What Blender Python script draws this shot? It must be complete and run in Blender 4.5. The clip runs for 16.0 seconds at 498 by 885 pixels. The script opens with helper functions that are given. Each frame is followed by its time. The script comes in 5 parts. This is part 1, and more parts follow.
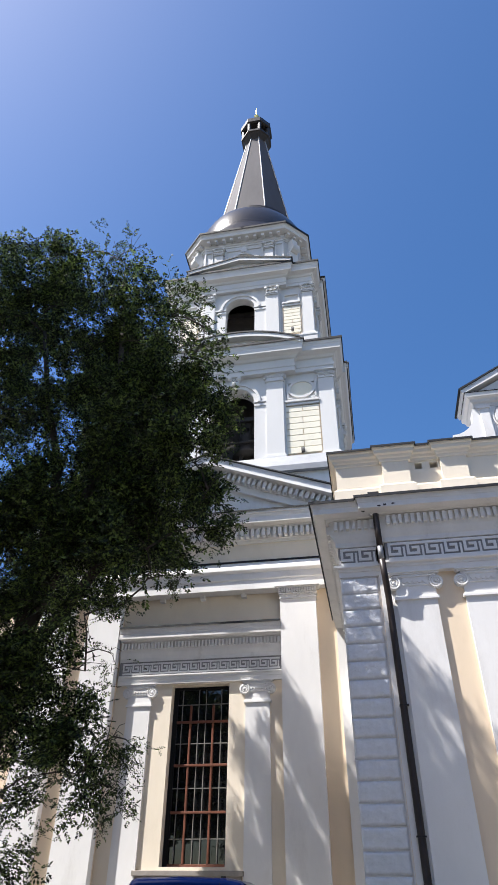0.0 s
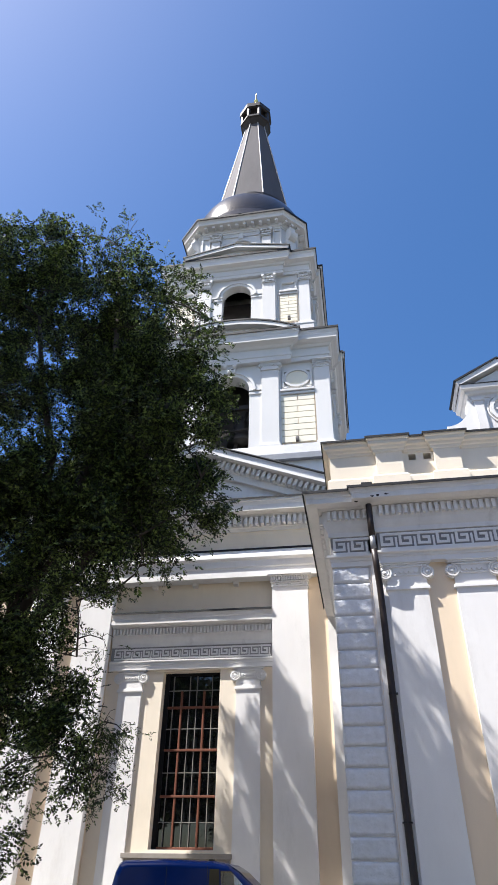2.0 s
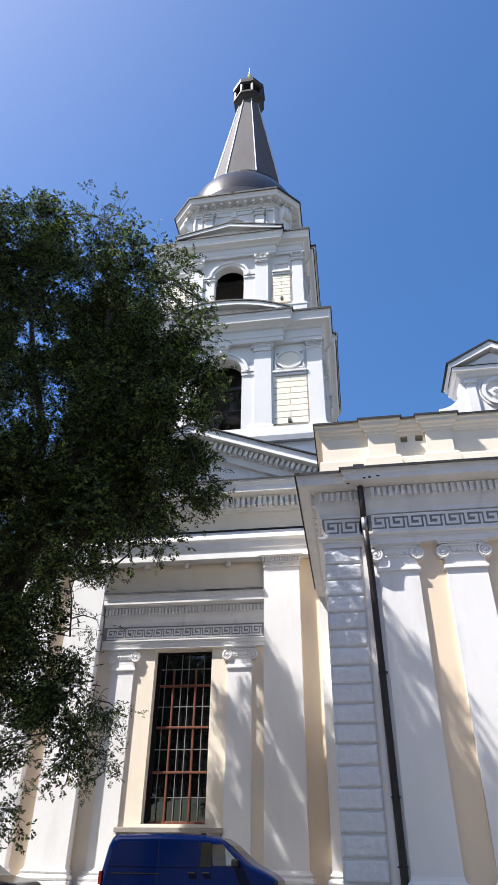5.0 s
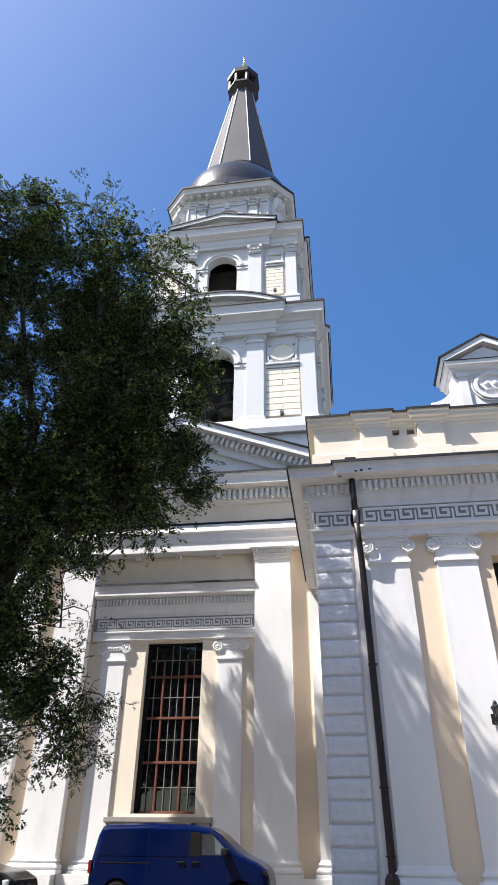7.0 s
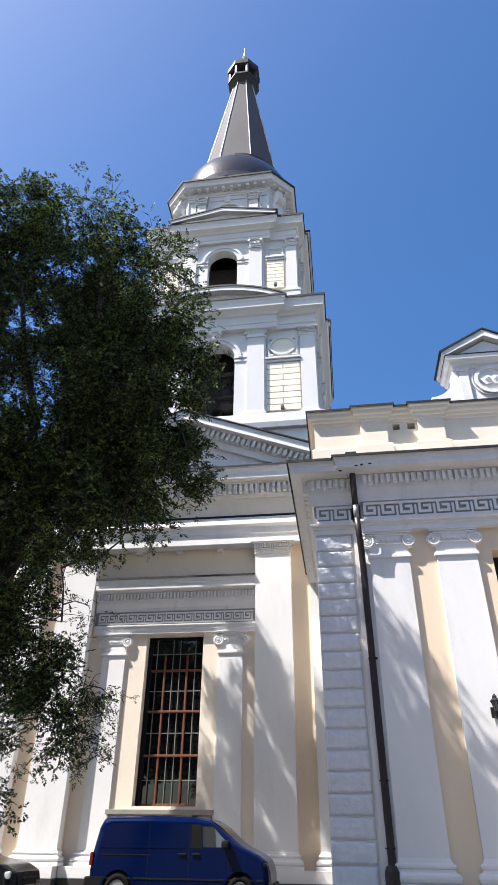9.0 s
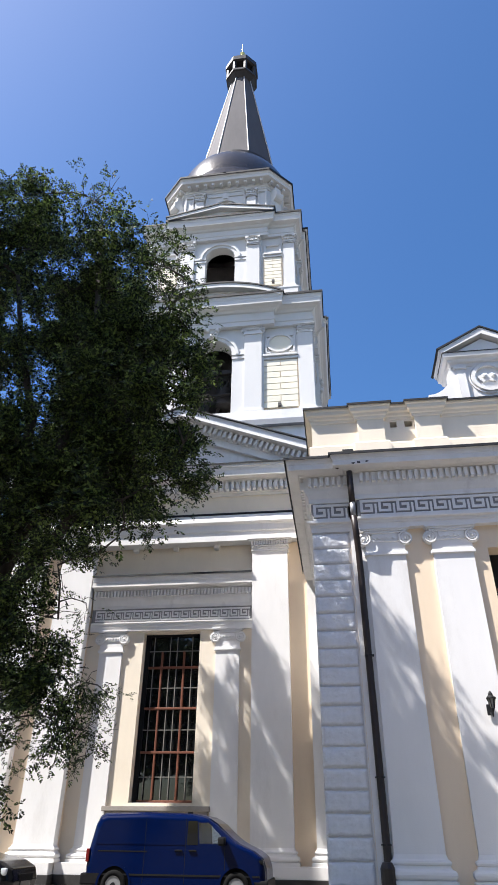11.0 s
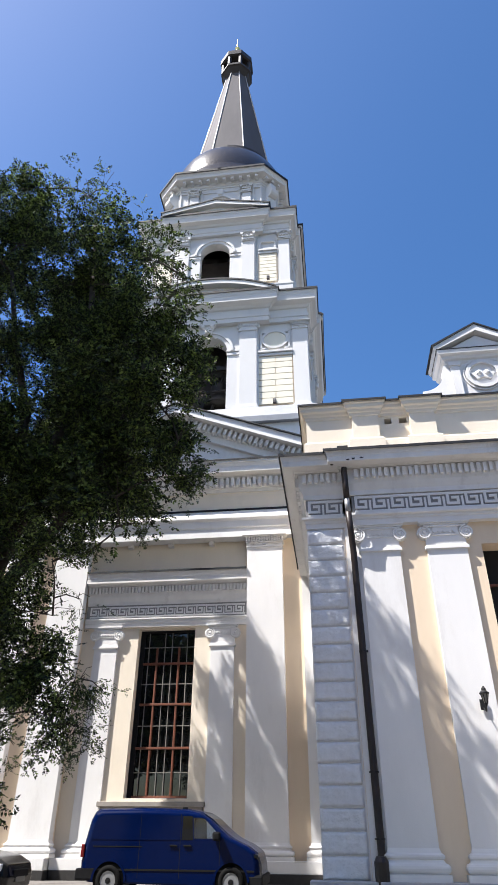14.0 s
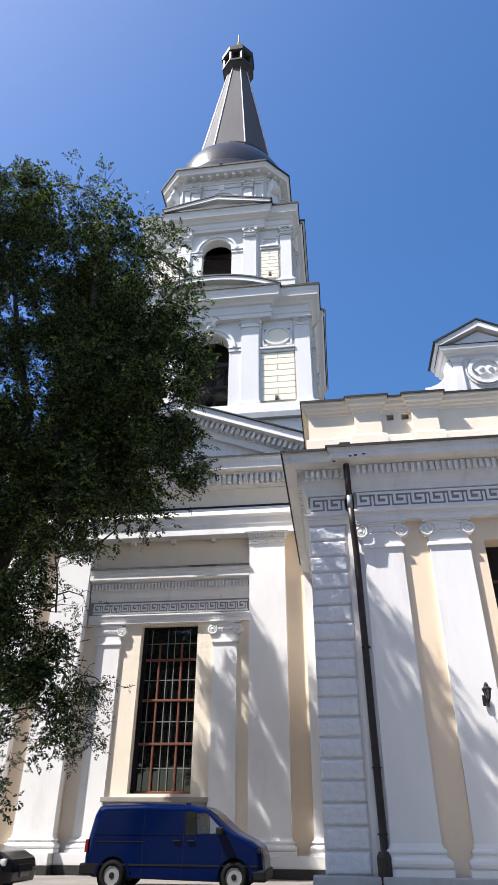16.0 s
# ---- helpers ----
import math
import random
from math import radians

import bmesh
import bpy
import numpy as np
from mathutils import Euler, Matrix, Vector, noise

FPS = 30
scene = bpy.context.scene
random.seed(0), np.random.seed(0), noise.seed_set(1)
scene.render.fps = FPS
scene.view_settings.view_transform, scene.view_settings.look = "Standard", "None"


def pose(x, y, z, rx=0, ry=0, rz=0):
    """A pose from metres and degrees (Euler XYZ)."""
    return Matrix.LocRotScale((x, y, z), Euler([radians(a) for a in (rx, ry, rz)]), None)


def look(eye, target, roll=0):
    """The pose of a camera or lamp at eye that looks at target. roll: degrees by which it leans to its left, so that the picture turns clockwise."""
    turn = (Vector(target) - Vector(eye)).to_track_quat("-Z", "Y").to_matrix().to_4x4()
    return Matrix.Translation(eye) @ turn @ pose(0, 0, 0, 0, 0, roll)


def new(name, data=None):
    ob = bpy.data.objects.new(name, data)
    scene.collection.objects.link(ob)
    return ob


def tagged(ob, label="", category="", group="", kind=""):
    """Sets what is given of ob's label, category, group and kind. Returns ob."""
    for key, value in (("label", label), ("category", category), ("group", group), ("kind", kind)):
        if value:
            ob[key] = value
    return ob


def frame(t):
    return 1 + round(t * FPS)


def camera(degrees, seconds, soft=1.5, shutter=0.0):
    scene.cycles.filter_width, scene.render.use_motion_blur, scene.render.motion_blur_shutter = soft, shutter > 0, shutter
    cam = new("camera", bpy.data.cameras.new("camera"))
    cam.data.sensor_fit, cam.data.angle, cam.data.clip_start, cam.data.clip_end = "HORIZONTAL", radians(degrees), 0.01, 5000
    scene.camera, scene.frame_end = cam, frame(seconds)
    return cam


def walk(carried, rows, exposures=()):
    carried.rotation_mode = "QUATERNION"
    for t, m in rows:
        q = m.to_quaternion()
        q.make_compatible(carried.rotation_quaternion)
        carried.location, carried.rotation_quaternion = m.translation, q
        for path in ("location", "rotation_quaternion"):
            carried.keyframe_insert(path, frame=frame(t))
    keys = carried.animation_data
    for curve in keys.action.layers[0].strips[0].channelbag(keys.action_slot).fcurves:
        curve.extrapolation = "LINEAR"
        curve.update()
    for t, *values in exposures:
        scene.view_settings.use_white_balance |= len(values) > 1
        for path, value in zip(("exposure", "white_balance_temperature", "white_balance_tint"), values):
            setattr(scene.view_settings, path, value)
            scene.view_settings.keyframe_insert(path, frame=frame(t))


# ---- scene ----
cam = camera(43.4, 16.0, 1.2)
PATH = [
    (0, (0.006, 0.064, 1.473), (-0.293, 1.648, 2.656), 0.6),
    (0.5, (0.003, 0.075, 1.477), (-0.31, 1.667, 2.647), 1.1),
    (1, (0.001, 0.075, 1.474), (-0.303, 1.665, 2.649), 1.0),
    (1.5, (0.006, 0.069, 1.484), (-0.285, 1.671, 2.645), 0.8),
    (2, (0.008, 0.061, 1.493), (-0.277, 1.67, 2.645), 1.1),
    (2.5, (0.004, 0.055, 1.491), (-0.273, 1.676, 2.629), 0.9),
    (3, (0.002, 0.068, 1.492), (-0.267, 1.694, 2.625), 1.0),
    (3.5, (0.001, 0.065, 1.492), (-0.265, 1.692, 2.625), 1.3),
    (4, (0.001, 0.053, 1.497), (-0.267, 1.688, 2.616), 1.0),
    (6.5, (-0.022, 0.039, 1.516), (-0.277, 1.695, 2.608), 0.5),
    (7, (-0.02, 0.052, 1.524), (-0.26, 1.717, 2.605), 0.7),
    (7.5, (-0.001, 0.058, 1.516), (-0.246, 1.724, 2.595), 0.8),
    (8, (0.002, 0.041, 1.519), (-0.243, 1.707, 2.598), 0.6),
    (8.5, (-0.008, 0.05, 1.525), (-0.254, 1.716, 2.604), 0.8),
    (9, (-0.015, 0.042, 1.529), (-0.258, 1.717, 2.595), 0.7),
    (11.5, (-0.01, 0.05, 1.537), (-0.241, 1.732, 2.595), 0.8),
    (12, (-0.004, 0.031, 1.537), (-0.23, 1.714, 2.593), 1.0),
    (12.5, (-0.005, 0.036, 1.536), (-0.236, 1.723, 2.584), 1.0),
    (13, (-0.005, 0.041, 1.54), (-0.233, 1.738, 2.574), 0.9),
    (13.5, (-0.004, 0.049, 1.534), (-0.229, 1.74, 2.579), 0.9),
    (14, (-0.003, 0.044, 1.533), (-0.223, 1.733, 2.582), 0.4),
    (14.5, (0.001, 0.036, 1.534), (-0.225, 1.726, 2.579), 0.4),
    (15, (-0.002, 0.04, 1.54), (-0.221, 1.734, 2.58), 0.6),
    (15.5, (0.003, 0.038, 1.542), (-0.217, 1.736, 2.576), 0.4),
    (16, (0.001, 0.036, 1.539), (-0.227, 1.73, 2.578), 0.4),
]
walk(cam, [(t, look(e, g, r)) for t, e, g, r in PATH], [(0, 1.06), (3, 1.18), (16, 1.19)])

# ---- light ----
SUN_WAY = Vector((1.8, 1.0, -3.3)).normalized()
world = bpy.data.worlds.new("sky")
scene.world = world
world.use_nodes = True
wn = world.node_tree.nodes
sky = wn.new("ShaderNodeTexSky")
sky.sky_type = "NISHITA"
sky.sun_disc = False
sky.sun_elevation = math.asin(-SUN_WAY.z)
sky.sun_rotation = math.atan2(-SUN_WAY.x, -SUN_WAY.y)
sky.air_density, sky.dust_density, sky.ozone_density = 1.0, 1.4, 1.3
wn["Background"].inputs["Strength"].default_value = 0.095
rich = wn.new("ShaderNodeHueSaturation")
rich.inputs["Hue"].default_value, rich.inputs["Saturation"].default_value = 0.505, 1.33
world.node_tree.links.new(sky.outputs["Color"], rich.inputs["Color"])
world.node_tree.links.new(rich.outputs["Color"], wn["Background"].inputs["Color"])
sun = new("sun", bpy.data.lights.new("sun", "SUN"))
sun.data.energy, sun.data.angle, sun.data.color = 5.0, radians(0.45), (1.0, 0.965, 0.93)
sun.matrix_world = look((0, 0, 60), Vector((0, 0, 60)) + SUN_WAY)


# ---- materials ----
def material(name, color, rough=0.8, metal=0.0, vary=0.12, scale=3.0, grain=60.0, bump=0.15, stain=None, stain_amount=0.0, spec=0.35, random_vary=0.0, streak=1.0):
    """A surface with blotches at one scale, grain and relief at another, and stains of a colour of their own."""
    m = bpy.data.materials.new(name)
    m.use_nodes = True
    nt = m.node_tree
    b = nt.nodes["Principled BSDF"]
    b.inputs["Roughness"].default_value = rough
    b.inputs["Metallic"].default_value = metal
    b.inputs["Specular IOR Level"].default_value = spec
    tc = nt.nodes.new("ShaderNodeTexCoord")
    mp = nt.nodes.new("ShaderNodeMapping")
    mp.inputs["Scale"].default_value = (1, 1, streak)
    nt.links.new(tc.outputs["Object"], mp.inputs["Vector"])
    n1 = nt.nodes.new("ShaderNodeTexNoise")
    n1.inputs["Scale"].default_value = scale
    n1.inputs["Detail"].default_value = 6
    n1.inputs["Roughness"].default_value = 0.65
    nt.links.new(mp.outputs["Vector"], n1.inputs["Vector"])
    n2 = nt.nodes.new("ShaderNodeTexNoise")
    n2.inputs["Scale"].default_value = grain
    n2.inputs["Detail"].default_value = 3
    nt.links.new(tc.outputs["Object"], n2.inputs["Vector"])
    ramp = nt.nodes.new("ShaderNodeValToRGB")
    dark = [c * (1 - vary) for c in color]
    light = [min(1, c * (1 + vary * 0.5)) for c in color]
    ramp.color_ramp.elements[0].position, ramp.color_ramp.elements[1].position = 0.3, 0.7
    ramp.color_ramp.elements[0].color = (*dark, 1)
    ramp.color_ramp.elements[1].color = (*light, 1)
    nt.links.new(n1.outputs["Fac"], ramp.inputs["Fac"])
    out = ramp.outputs["Color"]
    if stain:
        n3 = nt.nodes.new("ShaderNodeTexNoise")
        n3.inputs["Scale"].default_value = scale * 0.6
        n3.inputs["Detail"].default_value = 8
        n3.inputs["Roughness"].default_value = 0.75
        nt.links.new(mp.outputs["Vector"], n3.inputs["Vector"])
        mr = nt.nodes.new("ShaderNodeMapRange")
        mr.inputs["From Min"].default_value, mr.inputs["From Max"].default_value = 0.55, 0.8
        mr.inputs["To Max"].default_value = stain_amount
        nt.links.new(n3.outputs["Fac"], mr.inputs["Value"])
        mx = nt.nodes.new("ShaderNodeMix")
        mx.data_type = "RGBA"
        nt.links.new(mr.outputs["Result"], mx.inputs["Factor"])
        nt.links.new(out, mx.inputs["A"])
        mx.inputs["B"].default_value = (*stain, 1)
        out = mx.outputs["Result"]
    if random_vary:
        oi = nt.nodes.new("ShaderNodeObjectInfo")
        m2 = nt.nodes.new("ShaderNodeMapRange")
        m2.inputs["To Min"].default_value, m2.inputs["To Max"].default_value = 1 - random_vary, 1 + random_vary * 0.4
        nt.links.new(oi.outputs["Random"], m2.inputs["Value"])
        hs = nt.nodes.new("ShaderNodeHueSaturation")
        nt.links.new(out, hs.inputs["Color"])
        nt.links.new(m2.outputs["Result"], hs.inputs["Value"])
        out = hs.outputs["Color"]
    nt.links.new(out, b.inputs["Base Color"])
    bp = nt.nodes.new("ShaderNodeBump")
    bp.inputs["Strength"].default_value = bump
    bp.inputs["Distance"].default_value = 0.02
    add = nt.nodes.new("ShaderNodeMath")
    nt.links.new(n1.outputs["Fac"], add.inputs[0])
    nt.links.new(n2.outputs["Fac"], add.inputs[1])
    nt.links.new(add.outputs[0], bp.inputs["Height"])
    nt.links.new(bp.outputs["Normal"], b.inputs["Normal"])
    return m


WHITE = material("white_plaster", (0.75, 0.735, 0.72), 0.85, vary=0.06, scale=0.9, bump=0.12, stain=(0.42, 0.39, 0.36), stain_amount=0.45, streak=0.35)
TOWER_WHITE = material("tower_white_plaster", (0.64, 0.63, 0.615), 0.85, vary=0.05, scale=0.5, grain=20, bump=0.1, stain=(0.45, 0.44, 0.42), stain_amount=0.35, streak=0.4)
GRIMY = material("weathered_white_cornice", (0.72, 0.70, 0.675), 0.88, vary=0.1, scale=1.6, bump=0.2, stain=(0.27, 0.24, 0.22), stain_amount=0.6, streak=0.6)
GREY_PAINT = material("grey_frieze_paint", (0.25, 0.245, 0.25), 0.85, vary=0.1, scale=2, bump=0.1)
CREAM = material("cream_plaster", (0.76, 0.62, 0.46), 0.88, vary=0.07, scale=0.8, bump=0.12, stain=(0.50, 0.40, 0.28), stain_amount=0.4, streak=0.3)
PALE_CREAM = material("pale_cream_plaster", (0.79, 0.70, 0.57), 0.88, vary=0.06, scale=0.8, bump=0.12, stain=(0.52, 0.46, 0.36), stain_amount=0.35, streak=0.4)
PANEL = material("tower_cream_block", (0.79, 0.74, 0.61), 0.88, vary=0.05, scale=1.2, bump=0.1, random_vary=0.06)
STONE_WHITE = material("painted_rough_stone", (0.72, 0.72, 0.74), 0.38, vary=0.10, scale=7.0, grain=18, bump=0.7, spec=0.5, random_vary=0.05)
SILL = material("weathered_sill_stone", (0.30, 0.27, 0.24), 0.85, vary=0.15, scale=4, bump=0.2)
# belfry shade put into the colour of the inner sheets
CHAMBER = material("belfry_shade_colour", (0.07, 0.062, 0.058), 0.9, vary=0.3, scale=1.5)
PLINTH = material("dark_granite_plinth", (0.035, 0.033, 0.032), 0.6, vary=0.3, scale=6, bump=0.2)
GREY_PLINTH = material("grey_plinth", (0.46, 0.455, 0.46), 0.8, vary=0.15, scale=3, bump=0.3, stain=(0.1, 0.1, 0.1), stain_amount=0.5)
FLASHING = material("dark_sheet_metal", (0.014, 0.014, 0.016), 0.6, metal=0.0, vary=0.2, scale=2)
ROOF = material("grey_zinc_roof", (0.30, 0.31, 0.33), 0.55, metal=0.2, vary=0.15, scale=1.2, stain=(0.2, 0.19, 0.18), stain_amount=0.4)
SPIRE = material("brown_grey_spire_metal", (0.092, 0.086, 0.09), 0.6, metal=0.0, vary=0.18, scale=0.6, grain=8, bump=0.1, stain=(0.15, 0.145, 0.145), stain_amount=0.4, streak=0.2, spec=0.12)
DOME = material("dark_glossy_dome_metal", (0.026, 0.024, 0.026), 0.24, metal=0.0, vary=0.25, scale=1.5, grain=4, bump=0.6, spec=0.3)
RIB = material("light_seam_metal", (0.36, 0.355, 0.36), 0.4, metal=0.2, vary=0.1)
LANTERN = material("dark_brown_lantern_metal", (0.030, 0.026, 0.025), 0.5, vary=0.2, scale=1.0, spec=0.3)
BRASS = material("gilded_metal", (0.75, 0.55, 0.2), 0.25, metal=1.0, vary=0.1)
# near black in place of the shade behind openings
DARK = material("interior_shade", (0.02, 0.018, 0.017), 0.9, vary=0.3)
BELL = material("dark_bronze", (0.018, 0.015, 0.013), 0.6, metal=0.0, vary=0.3)
WOOD = material("red_brown_window_wood", (0.17, 0.060, 0.034), 0.6, vary=0.25, scale=8)
BAR = material("painted_bar_metal", (0.22, 0.21, 0.19), 0.5, metal=0.2, vary=0.2)
PIPE = material("brown_black_pipe", (0.030, 0.020, 0.017), 0.42, vary=0.35, scale=3, spec=0.4)
PIPE_GREY = material("galvanised_pipe", (0.32, 0.32, 0.33), 0.45, metal=0.5, vary=0.2)
BLUE = material("blue_car_paint", (0.0006, 0.0052, 0.038), 0.15, metal=0.0, vary=0.1, bump=0.0, spec=0.12)
BLACK_PAINT = material("black_car_paint", (0.005, 0.005, 0.006), 0.15, vary=0.1, bump=0.0, spec=0.3)
PLASTIC = material("dark_plastic", (0.010, 0.010, 0.011), 0.7, vary=0.2, spec=0.12)
FLOOD = material("grey_brown_lamp_metal", (0.09, 0.08, 0.075), 0.6, vary=0.2)
TYRE = material("tyre_rubber", (0.010, 0.010, 0.010), 0.9, vary=0.3, spec=0.08)
# flat black that paints the shade of wheel wells and rim holes
WELL_SHADE = material("wheel_well_shade", (0.004, 0.004, 0.004), 1.0, vary=0.2, spec=0.0)
STEEL = material("silver_wheel_steel", (0.24, 0.24, 0.245), 0.4, metal=0.3, vary=0.15)
TAIL = material("red_lens", (0.14, 0.006, 0.006), 0.2, vary=0.1)
LENS = material("headlight_lens", (0.6, 0.62, 0.65), 0.1, metal=0.3, vary=0.1)
IRON = material("black_iron", (0.02, 0.02, 0.021), 0.5, metal=0.4, vary=0.2)
BARK = material("tree_bark", (0.06, 0.048, 0.038), 0.9, vary=0.4, scale=5, grain=25, bump=0.8, streak=0.3)


def glass_material(name, tint, rough=0.03, shine=0.6):
    m = bpy.data.materials.new(name)
    m.use_nodes = True
    b = m.node_tree.nodes["Principled BSDF"]
    b.inputs["Base Color"].default_value = (*tint, 1)
    b.inputs["Roughness"].default_value = rough
    b.inputs["Specular IOR Level"].default_value = shine
    return m


GLASS = glass_material("dark_window_glass", (0.012, 0.013, 0.014), 0.02, 0.7)


def clear_glass(name, tint):
    """A thin pane that lets the view through, with a glossy face."""
    m = bpy.data.materials.new(name)
    m.use_nodes = True
    nt = m.node_tree
    clear, gloss, mix, fr = nt.nodes.new("ShaderNodeBsdfTransparent"), nt.nodes.new("ShaderNodeBsdfGlossy"), nt.nodes.new("ShaderNodeMixShader"), nt.nodes.new("ShaderNodeFresnel")
    clear.inputs["Color"].default_value = (*tint, 1)
    gloss.inputs["Roughness"].default_value = 0.02
    nt.links.new(fr.outputs["Fac"], mix.inputs["Fac"])
    nt.links.new(clear.outputs["BSDF"], mix.inputs[1])
    nt.links.new(gloss.outputs["BSDF"], mix.inputs[2])
    nt.links.new(mix.outputs["Shader"], nt.nodes["Material Output"].inputs["Surface"])
    return m


CLEAR = clear_glass("clear_car_glass", (0.80, 0.84, 0.88))
CAR_GLASS = glass_material("tinted_car_glass", (0.004, 0.0045, 0.005), 0.03, 0.3)


def leaf_material(name, a, b_, c):
    m = bpy.data.materials.new(name)
    m.use_nodes = True
    nt = m.node_tree
    b = nt.nodes["Principled BSDF"]
    g = nt.nodes.new("ShaderNodeNewGeometry")
    r = nt.nodes.new("ShaderNodeValToRGB")
    r.color_ramp.elements[0].color, r.color_ramp.elements[1].color = (*a, 1), (*c, 1)
    e = r.color_ramp.elements.new(0.56)
    e.color = (*b_, 1)
    nt.links.new(g.outputs["Random Per Island"], r.inputs["Fac"])
    nt.links.new(r.outputs["Color"], b.inputs["Base Color"])
    b.inputs["Roughness"].default_value = 0.5
    b.inputs["Specular IOR Level"].default_value = 0.3
    tr = nt.nodes.new("ShaderNodeBsdfTranslucent")
    nt.links.new(r.outputs["Color"], tr.inputs["Color"])
    mix = nt.nodes.new("ShaderNodeMixShader")
    mix.inputs["Fac"].default_value = 0.3
    nt.links.new(b.outputs["BSDF"], mix.inputs[1])
    nt.links.new(tr.outputs["BSDF"], mix.inputs[2])
    nt.links.new(mix.outputs["Shader"], nt.nodes["Material Output"].inputs["Surface"])
    return m


LEAF = leaf_material("green_leaf", (0.006, 0.009, 0.004), (0.026, 0.042, 0.012), (0.180, 0.250, 0.060))

# ---- building blocks ----
HOMES = {}


def thing(name, loc, label, category, group="", kind=""):
    """An Empty at the base of a thing; its parts are given in world coordinates."""
    e = new(name)
    e.empty_display_size = 0.2
    e.location = loc
    HOMES[e] = Vector(loc)
    return tagged(e, label, category, group, kind)


def hang(ob, parent):
    """Parent ob, whose own coordinates are in the world."""
    ob.parent = parent
    ob.matrix_parent_inverse = Matrix.Translation(-HOMES.get(parent, Vector((0, 0, 0))))
    HOMES.setdefault(ob, Vector((0, 0, 0)))
    return ob


def mesh_of(name, bm, mat, smooth=False):
    me = bpy.data.meshes.new(name)
    bmesh.ops.recalc_face_normals(bm, faces=bm.faces)
    bm.to_mesh(me)
    bm.free()
    for m in mat if isinstance(mat, (list, tuple)) else [mat]:
        me.materials.append(m)
    if smooth:
        me.polygons.foreach_set("use_smooth", [True] * len(me.polygons))
    return me


def part(name, bm, mat, parent, label="", smooth=False):
    ob = new(name, mesh_of(name, bm, mat, smooth))
    hang(ob, parent)
    return tagged(ob, label)


def piece(name, me, parent, m):
    """A repeated piece: an object of its own on a shared mesh, at the pose m in the world."""
    ob = new(name, me)
    hang(ob, parent)
    ob.matrix_basis = m
    return ob


def box(bm, x0, x1, y0, y1, z0, z1, bevel=0.0):
    r = bmesh.ops.create_cube(bm, size=1.0, matrix=Matrix.LocRotScale(((x0 + x1) / 2, (y0 + y1) / 2, (z0 + z1) / 2), None, (abs(x1 - x0), abs(y1 - y0), abs(z1 - z0))))
    if bevel:
        edges = list({e for v in r["verts"] for e in v.link_edges})
        bmesh.ops.bevel(bm, geom=edges, offset=bevel, segments=2, affect="EDGES", profile=0.6)
    return bm


def boxm(*a):
    return box(bmesh.new(), *a)


def sweep(bm, path, profile, closed=False):
    """A moulding: the profile (out, z) led along the plan path with mitred corners; out is to the right of the way."""
    n = len(path)
    rings = []
    for i in range(n):
        p = Vector(path[i])
        a = (p - Vector(path[i - 1])).normalized() if (i > 0 or closed) else None
        b = (Vector(path[(i + 1) % n]) - p).normalized() if (i < n - 1 or closed) else None
        a, b = a or b, b or a
        na, nb = Vector((a.y, -a.x)), Vector((b.y, -b.x))
        mi = na + nb
        mi = mi / max(0.2, mi.dot(na))
        rings.append([bm.verts.new((p.x + mi.x * o, p.y + mi.y * o, z)) for o, z in profile])
    k = len(profile)
    for i in range(n if closed else n - 1):
        r, s = rings[i], rings[(i + 1) % n]
        for j in range(k):
            bm.faces.new((r[j], r[(j + 1) % k], s[(j + 1) % k], s[j]))
    if not closed:
        bm.faces.new(rings[0])
        bm.faces.new(list(reversed(rings[-1])))
    return bm


def sweepm(path, profile, closed=False):
    return sweep(bmesh.new(), path, profile, closed)


def lathe(bm, profile, cx, cy, n=24, start=0.0, caps=True):
    """A turned form: (radius, z) round the upright through (cx, cy)."""
    rings = [[bm.verts.new((cx + r * math.cos(start + 2 * math.pi * i / n), cy + r * math.sin(start + 2 * math.pi * i / n), z)) for i in range(n)] for r, z in profile]
    for a, b in zip(rings, rings[1:]):
        for i in range(n):
            bm.faces.new((a[i], a[(i + 1) % n], b[(i + 1) % n], b[i]))
    if caps:
        bm.faces.new(rings[0])
        bm.faces.new(rings[-1])
    return bm


def tube(bm, pts, radii, n=8):
    rings = []
    for i, p in enumerate(pts):
        p = Vector(p)
        d = (Vector(pts[min(i + 1, len(pts) - 1)]) - Vector(pts[max(i - 1, 0)])).normalized()
        s = d.orthogonal().normalized() if not rings else (side - d * side.dot(d)).normalized()
        side = s
        u = d.cross(s)
        r = radii[i] if isinstance(radii, (list, tuple)) else radii
        rings.append([bm.verts.new(p + (s * math.cos(2 * math.pi * k / n) + u * math.sin(2 * math.pi * k / n)) * r) for k in range(n)])
    for a, b in zip(rings, rings[1:]):
        for k in range(n):
            bm.faces.new((a[k], a[(k + 1) % n], b[(k + 1) % n], b[k]))
    bm.faces.new(rings[0])
    bm.faces.new(list(reversed(rings[-1])))
    return bm


def prism(bm, outline, y0, y1):
    """An upright plate: the outline (x, z) between two depths."""
    a = [bm.verts.new((x, y0, z)) for x, z in outline]
    b = [bm.verts.new((x, y1, z)) for x, z in outline]
    bm.faces.new(a)
    bm.faces.new(list(reversed(b)))
    for i in range(len(a)):
        j = (i + 1) % len(a)
        bm.faces.new((a[i], b[i], b[j], a[j]))
    return bm


